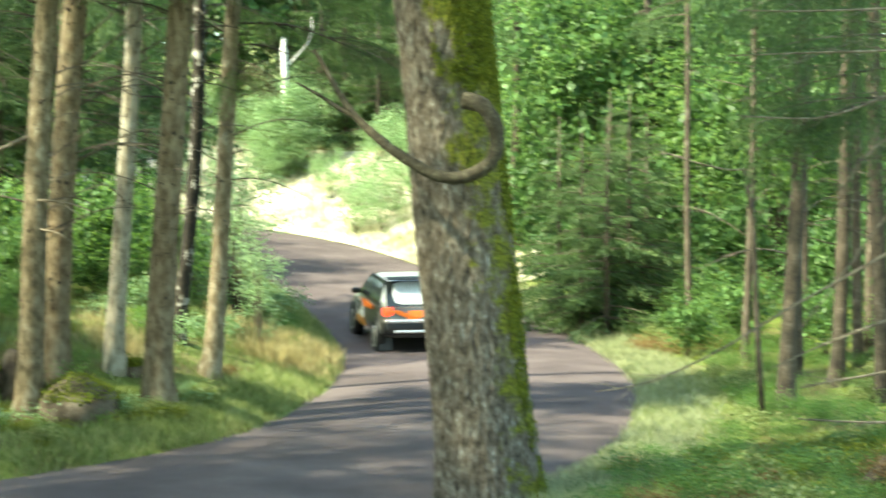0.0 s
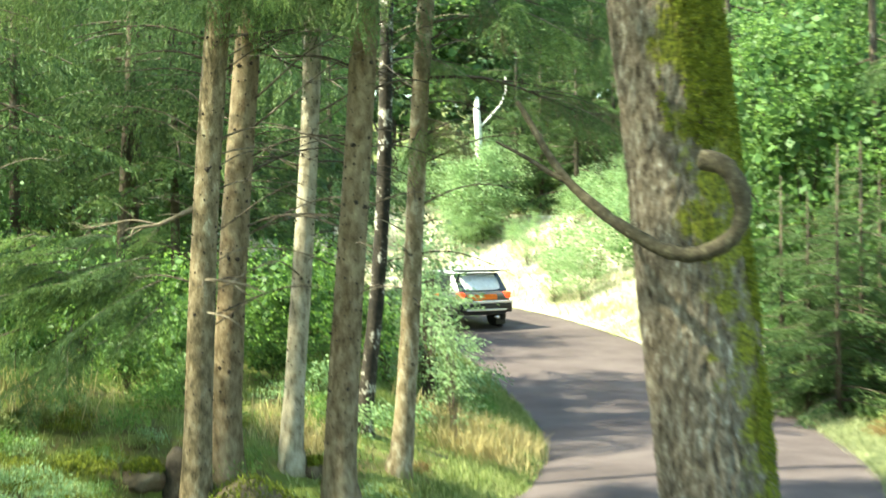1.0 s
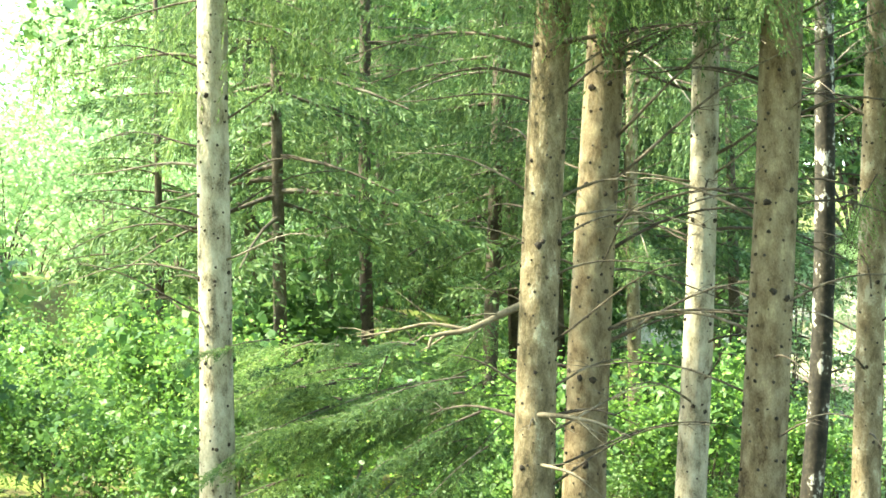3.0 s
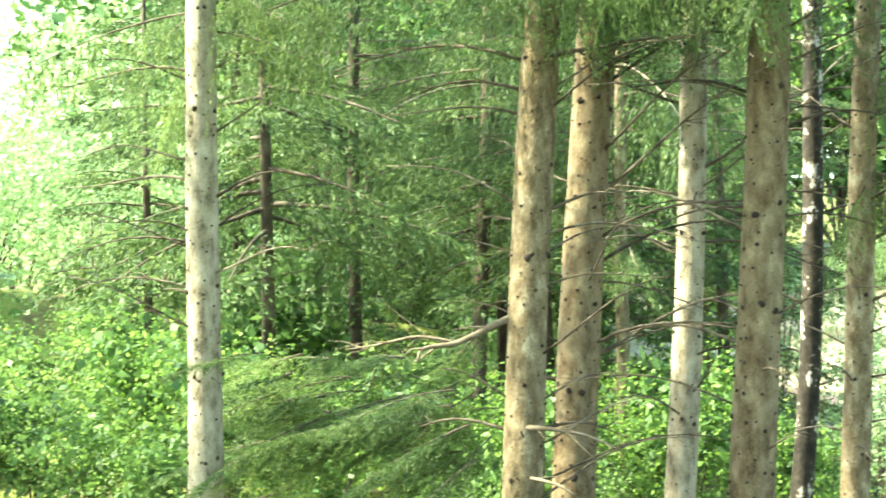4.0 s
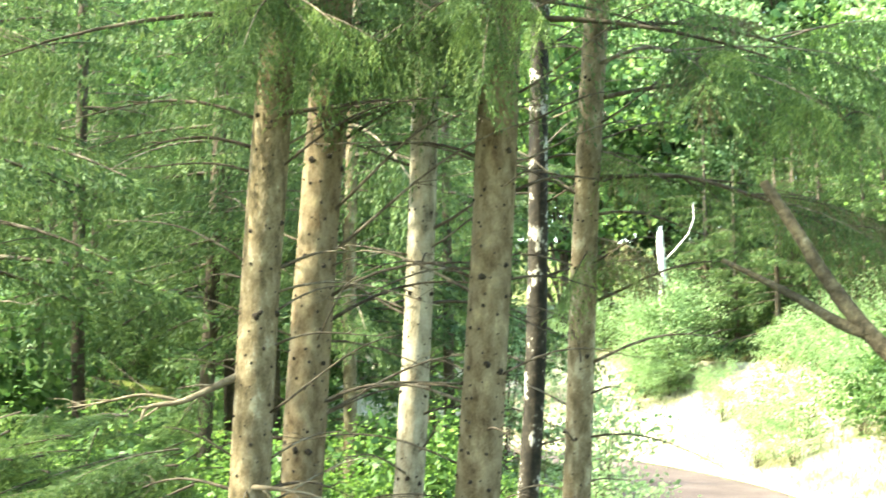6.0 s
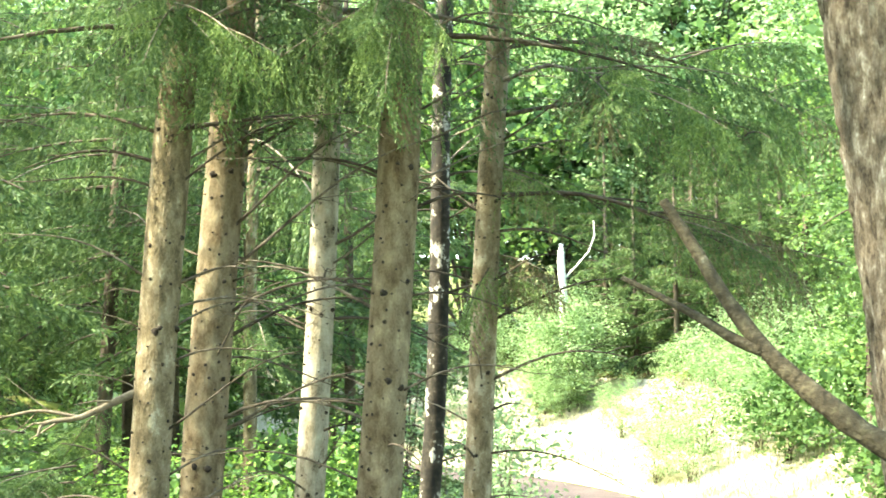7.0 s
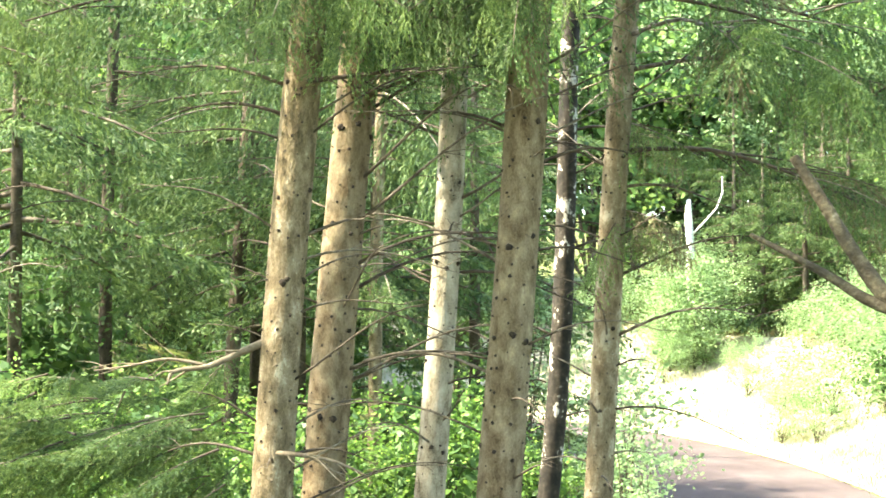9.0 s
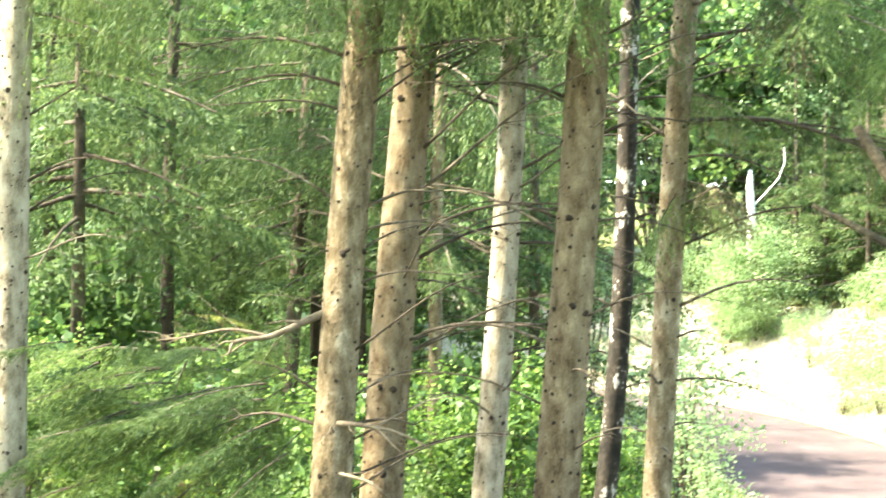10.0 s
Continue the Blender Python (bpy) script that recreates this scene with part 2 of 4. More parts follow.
def tube(geo, pts, radii, n=8, cap=True, rough=0.0, rng=None):
    """A tapered limb through the points."""
    pts = [Vector(p) for p in pts]
    rings = []
    for i, p in enumerate(pts):
        d = (pts[min(i + 1, len(pts) - 1)] - pts[max(i - 1, 0)]).normalized()
        a = d.cross(Vector((0.3, 0.95, 0.12))).normalized() if abs(d.z) < 0.9 else d.cross(Vector((0, 1, 0))).normalized()
        b = d.cross(a)
        ring = []
        for k in range(n):
            w = 2 * math.pi * k / n
            r = radii[i] * (1 + (rough * (rng.random() - 0.5) if rough else 0))
            ring.append(p + (a * math.cos(w) + b * math.sin(w)) * r)
        rings.append(ring)
    verts = [v for r in rings for v in r]
    faces = [(i * n + k, i * n + (k + 1) % n, (i + 1) * n + (k + 1) % n, (i + 1) * n + k) for i in range(len(pts) - 1) for k in range(n)]
    if cap:
        faces += [tuple(range(n - 1, -1, -1)), tuple((len(pts) - 1) * n + k for k in range(n))]
    return geo.add(verts, faces)


def blades(rng, centres, dirs, length, width):
    """Leaf-shaped quads: N x 4 x 3, from each centre along its direction."""
    n = len(centres)
    dirs = dirs / (np.linalg.norm(dirs, axis=1, keepdims=True) + 1e-9)
    side = np.cross(dirs, rng.normal(size=(n, 3)))
    side /= np.linalg.norm(side, axis=1, keepdims=True) + 1e-9
    length, width = np.broadcast_to(length, n)[:, None], np.broadcast_to(width, n)[:, None]
    mid = centres + dirs * length * 0.45
    return np.stack([centres, mid + side * width / 2, centres + dirs * length, mid - side * width / 2], 1)


def unit(rng, n):
    v = rng.normal(size=(n, 3))
    return v / np.linalg.norm(v, axis=1, keepdims=True)


# ---- the lie of the land ----
ROAD = np.array([(-30, -2, 0.2), (-18, 7, 0.1), (-11, 11.2, 0), (-6.2, 14.5, 0), (-2.8, 17.7, 0), (-0.55, 21, 0), (0.4, 25, 0), (0.65, 29, 0), (0.4, 33, 0), (-0.35, 37, 0.2), (-1.5, 41, 0.55), (-3.1, 45, 0.95), (-5.3, 49, 1.35), (-8.5, 52.5, 1.7), (-13, 55, 2.0), (-19, 57, 2.2), (-30, 58.5, 2.4), (-60, 60, 2.5)], float)
HALF = 2.45


def smooth_line(pts, k=6):
    out = []
    for i in range(len(pts) - 1):
        p0, p1, p2, p3 = pts[max(i - 1, 0)], pts[i], pts[i + 1], pts[min(i + 2, len(pts) - 1)]
        for j in range(k):
            t = j / k
            out.append(0.5 * (2 * p1 + (p2 - p0) * t + (2 * p0 - 5 * p1 + 4 * p2 - p3) * t * t + (3 * p1 - p0 - 3 * p2 + p3) * t ** 3))
    return np.array(out + [pts[-1]])


LINE = smooth_line(ROAD)


def step(v, a, b):
    t = np.clip((v - a) / (b - a), 0, 1)
    return t * t * (3 - 2 * t)


def road_at(x, y):
    """Signed distance to the road's middle (positive on the inside of the bend) and the road's height there."""
    x, y = np.atleast_1d(np.asarray(x, float)), np.atleast_1d(np.asarray(y, float))
    best, sign, height = np.full(x.shape, 1e9), np.ones(x.shape), np.zeros(x.shape)
    for a, b in zip(LINE[:-1], LINE[1:]):
        d = b[:2] - a[:2]
        t = np.clip(((x - a[0]) * d[0] + (y - a[1]) * d[1]) / (d @ d), 0, 1)
        ex, ey = x - a[0] - t * d[0], y - a[1] - t * d[1]
        dist = np.hypot(ex, ey)
        hit = dist < best
        best = np.where(hit, dist, best)
        sign = np.where(hit, np.where(d[0] * ey - d[1] * ex > 0, 1.0, -1.0), sign)
        height = np.where(hit, a[2] + t * (b[2] - a[2]), height)
    return best * sign, height


def land(x, y):
    s, h = road_at(x, y)
    x, y = np.atleast_1d(np.asarray(x, float)), np.atleast_1d(np.asarray(y, float))
    d = np.maximum(np.abs(s) - HALF, 0)
    inner = 0.42 * np.minimum(d, 3.2) + 0.1 * np.clip(d - 3.2, 0, 12)
    near = (1.9 - 1.45 * step(x, -0.3, 2.2) * step(y, 2, 8)) * step(d, 0, 6.5) + 0.1 * step(d, 8, 30)
    right = 0.05 * d + 0.06 * np.clip(d - 12, 0, 80)
    far = 0.45 * np.minimum(d, 6) + 0.12 * np.clip(d - 6, 0, 80)
    k1, k2 = step(y + 0.35 * x, 17, 22), step(y - 0.4 * x, 36, 46)
    outer = near * (1 - k1) + (right * (1 - k2) + far * k2) * k1
    z = h + np.where(s > 0, inner, outer)
    wave = 0.12 * np.sin(x * 0.9 + 1.3 * np.sin(y * 0.5)) * np.cos(y * 0.7 + x * 0.2) + 0.06 * np.sin(2.3 * x + y) * np.sin(1.9 * y - 0.7 * x)
    hollow = 0.7 * np.exp(-((x + 5.6) / 1.5) ** 2 - ((y - 21.5) / 1.0) ** 2) * step(d, 0.2, 1.5)
    return z + wave * step(d, 0.3, 2.5) - hollow - 0.06 * (d <= 0.02)


def gz(x, y):
    return float(land(x, y)[0])


xs = np.concatenate([np.linspace(-420, -40, 20)[:-1], np.arange(-40, 22, 0.4), np.linspace(22, 400, 20)])
ys = np.concatenate([np.linspace(-300, -6, 16)[:-1], np.arange(-6, 75, 0.4), np.linspace(75, 500, 22)])
gx, gy = np.meshgrid(xs, ys)
gzv = land(gx.ravel(), gy.ravel())
w_, h_ = len(xs), len(ys)
ground = Geo().add(np.stack([gx.ravel(), gy.ravel(), gzv], 1), [(j * w_ + i, j * w_ + i + 1, (j + 1) * w_ + i + 1, (j + 1) * w_ + i) for j in range(h_ - 1) for i in range(w_ - 1)])
ground_ob = part("ground", ground, M_GROUND)
tagged(ground_ob, "mossy forest floor with grass and needles", "ground", kind="structure")

road = Geo()
tang = np.gradient(LINE[:, :2], axis=0)
tang /= np.linalg.norm(tang, axis=1, keepdims=True)
nrm = np.stack([-tang[:, 1], tang[:, 0]], 1)
offs = np.linspace(-1, 1, 9) * (HALF + 0.12)
rv = [(p[0] + n[0] * o, p[1] + n[1] * o, p[2] + 0.05 * (1 - (o / HALF) ** 2) + 0.005) for p, n in zip(LINE, nrm) for o in offs]
road.add(rv, [(i * 9 + k, (i + 1) * 9 + k, (i + 1) * 9 + k + 1, i * 9 + k + 1) for i in range(len(LINE) - 1) for k in range(8)])
tagged(part("road", road, M_ROAD), "dark purplish gravel forest road with a bend", "road", kind="structure")

bank = Geo()
idx = [i for i in range(len(LINE)) if LINE[i, 1] > 40 and LINE[i, 0] > -22]
boffs = np.linspace(HALF - 0.02, HALF + 5.5, 16)
bv = np.array([(LINE[i, 0] - nrm[i, 0] * o, LINE[i, 1] - nrm[i, 1] * o) for i in idx for o in boffs])
bank.add(np.column_stack([bv, land(bv[:, 0], bv[:, 1]) + 0.05 + 0.04 * (np.arange(len(bv)) % 16 == 0)]), [(i * 16 + k, i * 16 + k + 1, (i + 1) * 16 + k + 1, (i + 1) * 16 + k) for i in range(len(idx) - 1) for k in range(15)])
tagged(part("bank", bank, M_BANK), "pale dry cutting bank in full sun", "bank", kind="structure")

# ---- foliage meshes ----
def bough_quads(seed, shoots=13, hang=0.55, long=0.075, wide=0.013, twigs=22):
    """A drooping spruce bough, 1 long along +x."""
    rng = np.random.default_rng(seed)
    out, stem = [], []
    for i in range(twigs):
        s = 0.1 + 0.9 * i / (twigs - 1)
        base = np.array([s, 0.0, -0.2 * s * s + 0.06 * s])
        stem.append(base)
        for side in (-1, 1):
            ln = (0.34 * (1 - 0.7 * s) + 0.08) * rng.uniform(0.6, 1.3)
            d = np.array([0.7, side * rng.uniform(0.4, 1.0), -hang * rng.uniform(0.3, 1.6)])
            d /= np.linalg.norm(d)
            k = np.sort(rng.random(shoots))[:, None]
            c = base + d * ln * k + np.array([0, 0, -0.6]) * (k * ln) ** 1.3 * hang
            w = d + 0.8 * unit(rng, shoots) + np.array([0, 0, -0.4 * hang])
            out.append(blades(rng, c, w, rng.uniform(0.6, 1.2, shoots) * long, wide))
    return np.concatenate(out), np.array(stem)


BOUGHS = [bough_quads(s, 14, 0.8, 0.08, 0.017, 19) for s in (1, 2, 3)]
COARSE = [bough_quads(s, 6, 0.7, 0.12, 0.045, 16) for s in (7, 8, 9)]
THIN = [bough_quads(s, 9, 0.6, 0.1, 0.027, 16) for s in (24, 25, 26)]
FLAT = [bough_quads(s, 36, h, 0.036, 0.0075, 28) for s, h in ((14, 0.22), (15, 0.35), (16, 0.3))]
LAYERED = [bough_quads(s, 20, h, 0.055, 0.013, 18) for s, h in ((17, 0.3), (18, 0.5), (19, 0.4))]
FINE = [bough_quads(s, 46, h, 0.032, 0.0066, 26) for s, h in ((4, 0.8), (5, 1.1), (6, 1.5))]


def place_quads(q, origin, az, tilt, length, roll=0.0):
    m = np.array((Matrix.Rotation(az, 3, "Z") @ Matrix.Rotation(-tilt, 3, "Y") @ Matrix.Rotation(roll, 3, "X")))
    return (q * length) @ m.T + np.asarray(origin)


def spruce_crown(seed, z0, z1, r0, r1, count, dense=1.0, fine=0, pool=None, upper=0):
    """Boughs round an axis from z0 to z1, reaching r0 below and r1 at the top. upper: extra high boughs that block sun.
    """
    rng = np.random.default_rng(seed)
    geo, stems = Geo(), Geo()
    for i in range(count + upper):
        f = (i + rng.random()) / count if i < count else rng.uniform(0.3, 1)
        q, st = (pool or (FINE if i < fine else COARSE if f > 0.25 else BOUGHS))[rng.integers(3)]
        L = (r0 + (r1 - r0) * f) * rng.uniform(0.7, 1.15)
        a = rng.random() * 6.283
        tilt = rng.uniform(-0.35, 0.1) + 0.35 * f
        keep = rng.random(len(q)) < dense
        o = (0, 0, z0 + (z1 - z0) * f)
        geo.quads(place_quads(q[keep], o, a, tilt, L))
        pts = place_quads(st[::5], o, a, tilt, L)
        tube(stems, [o, *pts.tolist()], [0.016 * L + 0.004] + [0.012 * L * (1 - 0.9 * j / len(pts)) + 0.002 for j in range(len(pts))], 4, False)
    return geo, stems


def leaf_cloud(seed, clumps, per, radius, height, base, leaf, spread=0.35):
    """Leaves in uneven clumps within a crown, with gaps."""
    rng = np.random.default_rng(seed)
    geo = Geo()
    c = unit(rng, clumps) * (rng.random(clumps)[:, None] ** 0.4)
    c = c * [radius, radius, height / 2] + [0, 0, base + height / 2]
    for p in c:
        k = int(per * rng.uniform(0.5, 1.5))
        pts = p + rng.normal(size=(k, 3)) * [spread, spread, spread * 0.55]
        d = unit(rng, k) * [1, 1, 0.45] + [0, 0, -0.25]
        s = leaf * rng.uniform(0.6, 1.3, k)
        geo.quads(blades(rng, pts, d, s, s * 0.62))
    return geo, c


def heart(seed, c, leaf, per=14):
    """Inner leaves of a crown, larger and closer to its middle, with shade put into their colour."""
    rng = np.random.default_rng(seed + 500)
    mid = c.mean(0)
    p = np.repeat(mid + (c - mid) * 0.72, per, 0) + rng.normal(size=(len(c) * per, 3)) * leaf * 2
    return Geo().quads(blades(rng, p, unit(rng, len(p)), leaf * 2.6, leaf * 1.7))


def limbs(seed, crown, trunk_h, r, n=6):
    """Stems from the ground to the clumps."""
    rng = random.Random(seed)
    geo = Geo()
    for p in rng.sample(list(map(tuple, crown)), 14 if trunk_h > 1 else 4):
        pts = []
        s0 = (rng.uniform(-0.08, 0.08), rng.uniform(-0.08, 0.08), -0.1)
        for i in range(5):
            f = i / 4
            pts.append((s0[0] + (p[0] - s0[0]) * f ** 1.5, s0[1] + (p[1] - s0[1]) * f ** 1.5, s0[2] + (p[2] - s0[2]) * f ** 0.8))
        tube(geo, pts, [r * (1 - 0.8 * i / 4) for i in range(5)], 5, False)
    return geo


def build_bush(name, seed, clumps, per, radius, height, leaf, mat, label, category="bush", base=0.1, spread=0.3, stem=0.012, inner=True):
    ob = thing(name, pose(0, 0, -60), label, category)
    geo, c = leaf_cloud(seed, clumps, per, radius, height, base, leaf, spread)
    part("foliage", geo, mat, ob, smooth=False, kind="stuff")
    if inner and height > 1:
        part("inner_foliage", heart(seed, c, leaf), M_LEAF_INNER_SHADE, ob, smooth=False, kind="stuff")
    part("branchwood", limbs(seed, c, height, stem), M_DARKBARK, ob, kind="stuff")
    return ob


def build_spruce(name, seed, height, r0, count, mat, label, base=0.3, trunk=0.07, dense=1.0, pool=None):
    ob = thing(name, pose(0, 0, -60), label, "tree")
    geo, stems = spruce_crown(seed, base, height, r0, 0.25, count, dense, pool=pool)
    part("crown", geo, mat, ob, smooth=False, kind="stuff")
    part("branchwood", stems, M_DARKBARK, ob, kind="stuff")
    part("trunk", tube(Geo(), [(0, 0, -0.2), (0, 0, height * 0.5), (0, 0, height + 0.3)], [trunk, trunk * 0.6, 0.01], 8), M_DARKBARK, ob)
    return ob


placed = random.Random(11)
first_used = set()


def put(proto, x, y, scale=1.0, dz=0.0, lean=0.0):
    """The first call moves the thing itself to its place, the next ones copy it."""
    m = pose(x, y, gz(x, y) + dz, placed.uniform(-lean, lean), placed.uniform(-lean, lean), placed.uniform(0, 360)) @ Matrix.Scale(scale, 4)
    if proto.name in first_used:
        return copy_thing(proto, m)
    first_used.add(proto.name)
    proto.matrix_basis = m
    return proto


# ---- the spruce trunks ----
def spruce_trunk(low, high, dia, label, seed, dead=(), mat=M_SPRUCE, top=15.0, knots=True, name="spruce_tree", crown=None, wander=0.03, stubs=20):
    """A bare trunk through two points of its axis. dead: (height, azimuth, length, rise) of its dead branches."""
    rng = random.Random(seed)
    low, high = Vector(low), Vector(high)
    slope = (high - low) / (high.z - low.z)
    foot = low + slope * (gz(low.x, low.y) - low.z)
    foot.z = gz(foot.x, foot.y)
    ob = thing(name, Matrix.Translation(foot), label, "tree", "tall spruces beside the road")

    def axis(z):
        return slope * z + Vector((wander * math.sin(z * 0.7 + seed), wander * math.cos(z * 0.5 + seed), 0)) * (1 if z > 0.2 else 0)

    def rad(z):
        return dia / 2 * (1.12 - 0.035 * z) * (1 + 0.45 * math.exp(-max(z, 0) * 3.2))

    zs = [-0.25, 0, 0.12, 0.25, 0.45, 0.7] + [1.0 + 0.45 * i for i in range(int((top - 1) / 0.45))]
    part("trunk", tube(Geo(), [axis(z) for z in zs], [rad(z) * rng.uniform(0.975, 1.03) for z in zs], 18), mat, ob)
    kn = Geo()
    z, whorl_at = 0.7, 1.1 + rng.random() * 0.4
    while knots and z < 9.0:
        whorl = z > whorl_at
        if whorl:
            whorl_at = z + rng.uniform(0.55, 0.85)
        count = rng.randint(7, 10)
        turn = rng.uniform(0, 6.283)
        for k in range(count):
            if not whorl and rng.random() < 0.2:
                continue
            a = turn + 6.283 * k / count + rng.uniform(-0.3, 0.3)
            r = rad(z)
            s = dia * (rng.uniform(0.035, 0.085) if whorl and rng.random() < 0.7 else rng.uniform(0.018, 0.044))
            d = Vector((math.cos(a), math.sin(a), 0.1))
            zz = z + rng.uniform(-0.05, 0.05)
            p = axis(zz) + d * (r * 0.94)
            tube(kn, [p, p + d * (r * 0.07 + s * 0.3), p + d * (r * 0.07 + s * rng.uniform(0.5, 0.9))], [s * 1.25, s * 0.85, s * 0.4], 7, rough=0.6, rng=rng)
        z += rng.uniform(0.1, 0.17)
    if knots:
        part("knot", kn, M_KNOT, ob, "dark branch knots", kind="stuff")
    for h, az, ln, rise in dead:
        dead_branch(ob, axis(h - foot.z), radians(az), ln, rise, rng, rad(h - foot.z))
    for i in range(stubs):
        h = rng.uniform(2.2, 7.0)
        a = rng.choice((rng.uniform(-35, 35), rng.uniform(145, 215), rng.uniform(0, 360)))
        dead_branch(ob, axis(h), radians(a), rng.uniform(0.3, 1.4), rng.uniform(-0.15, 0.35), rng, rad(h), 0.009)
    if crown:
        c = part("crown", crown[0], M_NEEDLE, ob, kind="stuff")
        s = part("branchwood", crown[1], M_DARKBARK, ob, kind="stuff")
        for o in (c, s):
            o.matrix_basis = pose(*(slope * (6.3 - foot.z)), 0, 0, rng.uniform(0, 360))
    return ob


def dead_branch(ob, start, az, ln, rise, rng, r_trunk, thick=0.014, name="dead_branch", mat=None):
    geo = Geo()
    d = Vector((math.cos(az), math.sin(az), 0))
    bend = rng.uniform(-0.25, 0.25)
    side = Vector((-d.y, d.x, 0))
    n = 7
    pts = [start + d * (r_trunk * 0.85 + ln * i / n) + Vector((0, 0, ln * (rise * i / n + 0.12 * math.sin(3.0 * i / n + bend * 5)))) + side * (bend * ln * (i / n) ** 2) for i in range(n + 1)]
    tube(geo, pts, [thick * (1 - 0.8 * i / n) + 0.0015 for i in range(n + 1)], 6)
    for j in range(int(2 + ln * 4)):
        i = rng.randint(2, n)
        p = pts[i]
        w = d * rng.uniform(0.3, 1) + side * rng.choice((-1, 1)) * rng.uniform(0.3, 1) + Vector((0, 0, rng.uniform(-0.5, 0.4)))
        w = w.normalized() * ln * rng.uniform(0.12, 0.32)
        tube(geo, [p, p + w * 0.5 + Vector((0, 0, 0.02)), p + w], [thick * 0.35, thick * 0.25, 0.001], 4, False)
    return part(name, geo, mat or M_TWIG, ob)


def mesh_pair(pair, mat):
    return pair[0].mesh("crown", mat, False), pair[1].mesh("branchwood", M_DARKBARK)


# Extra upper boughs are added to shade the road and verge.
CROWN_A = mesh_pair(spruce_crown(21, 0.0, 8.5, 2.1, 0.5, 20, fine=5, upper=15), M_NEEDLE)
CROWN_C = mesh_pair(spruce_crown(23, 0.0, 8.5, 1.8, 0.5, 24), M_NEEDLE)
CROWN_B = mesh_pair(spruce_crown(22, 0.1, 8.5, 1.9, 0.5, 18, fine=5, upper=15), M_NEEDLE)
# High dense crown, added to cast shade on neighbouring trunks and road.
CROWN_D = mesh_pair(spruce_crown(24, 2.1, 8.8, 2.2, 0.5, 26, pool=COARSE), M_NEEDLE)
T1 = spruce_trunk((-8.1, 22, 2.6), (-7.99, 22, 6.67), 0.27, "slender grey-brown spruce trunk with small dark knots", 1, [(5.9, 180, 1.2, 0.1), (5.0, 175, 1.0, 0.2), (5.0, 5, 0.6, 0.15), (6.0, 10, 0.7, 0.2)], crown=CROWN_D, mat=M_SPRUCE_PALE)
T2 = spruce_trunk((-5.23, 21.8, 2.67), (-4.99, 21.8, 6.39), 0.3, "thick spruce trunk with a sunlit flank and dead twigs", 2, [(5.75, 176, 1.6, 0.12), (5.6, 182, 1.0, 0.0), (4.75, 10, 0.5, 0.05), (3.1, 185, 0.7, -0.05), (3.1, -5, 0.6, -0.1)], crown=CROWN_A)
# The darker brown bark also carries the shade on this trunk.
T3 = spruce_trunk((-5.08, 22.6, 2.58), (-4.83, 22.6, 6.5), 0.325, "spruce trunk standing close behind another, long dead branches", 3, [(5.9, 2, 1.4, 0.02), (5.3, -20, 1.3, 0.35), (5.0, -5, 1.6, 0.4), (4.4, -8, 1.5, 0.3), (4.3, 12, 1.3, 0.25), (3.7, 4, 1.2, 0.2), (3.55, -12, 1.4, 0.3), (3.4, 175, 0.6, -0.1), (5.8, 15, 1.2, 0.3), (6.0, -30, 1.4, 0.4)], crown=CROWN_B, mat=M_SPRUCE_WARM)
T4 = spruce_trunk((-3.67, 22.5, 2.61), (-3.46, 22.5, 6.37), 0.34, "stout brown spruce trunk with rings of black knots", 4, [(5.3, 5, 0.7, 0.05), (5.5, 180, 0.9, 0.25), (4.6, 182, 1.0, 0.2), (3.7, 178, 0.9, 0.05)], crown=CROWN_A, mat=M_SPRUCE_WARM)
# Sunlit brightness of this trunk is put into its pale bark colour.
T5 = spruce_trunk((-4.41, 23.2, 2.52), (-4.18, 23.2, 6.55), 0.235, "pale slim spruce trunk, sunlit brightness put into its bark", 5, [(5.7, 175, 0.8, 0.1), (5.2, -10, 1.0, 0.2), (4.4, 10, 1.0, -0.1)], crown=CROWN_B, mat=M_SPRUCE_PALE)
spruce_trunk((-3.98, 26, 2.21), (-3.61, 26, 6.96), 0.2, "dark leaning birch trunk with white flecks", 6, [(5.9, 5, 0.8, 0.1), (4.8, 10, 0.7, 0.1)], mat=M_BIRCH_DARK, knots=False, name="birch_tree", wander=0.07)
T7 = spruce_trunk((-3.24, 24.5, 2.39), (-2.92, 24.5, 6.65), 0.24, "greyish spruce trunk hung with fine twigs", 7, [(5.2, 0, 1.0, -0.1), (4.6, 5, 1.2, 0.1), (4.0, -10, 1.2, 0.1)])
T8 = spruce_trunk((-6.73, 30, 4.5), (-6.64, 30, 7.86), 0.16, "thin reddish dead spruce trunk", 8, stubs=22, crown=CROWN_A)
B1 = spruce_trunk((-11.25, 32, 4.33), (-11.25, 32, 5.46), 0.18, "dark spruce trunk in the undergrowth", 9, mat=M_DARKBARK, crown=CROWN_B)
B2 = spruce_trunk((-9.01, 31, 2.92), (-8.9, 31, 5.63), 0.19, "dark spruce trunk in the undergrowth", 10, mat=M_DARKBARK, crown=CROWN_A)
spruce_trunk((4.88, 24, 0), (5.1, 24, 5.88), 0.22, "slender spruce trunk at the edge of the wood", 12, [(2.2, 200, 1.5, 0.0)], crown=CROWN_A, mat=M_DARKBARK)
spruce_trunk((6.06, 26, 0), (6.21, 26, 6.08), 0.2, "slender spruce trunk at the edge of the wood", 13, crown=CROWN_B, mat=M_DARKBARK)
spruce_trunk((6.5, 25, 0.15), (6.31, 25, 5.98), 0.2, "slender spruce trunk at the edge of the wood", 14, crown=CROWN_A, mat=M_DARKBARK)
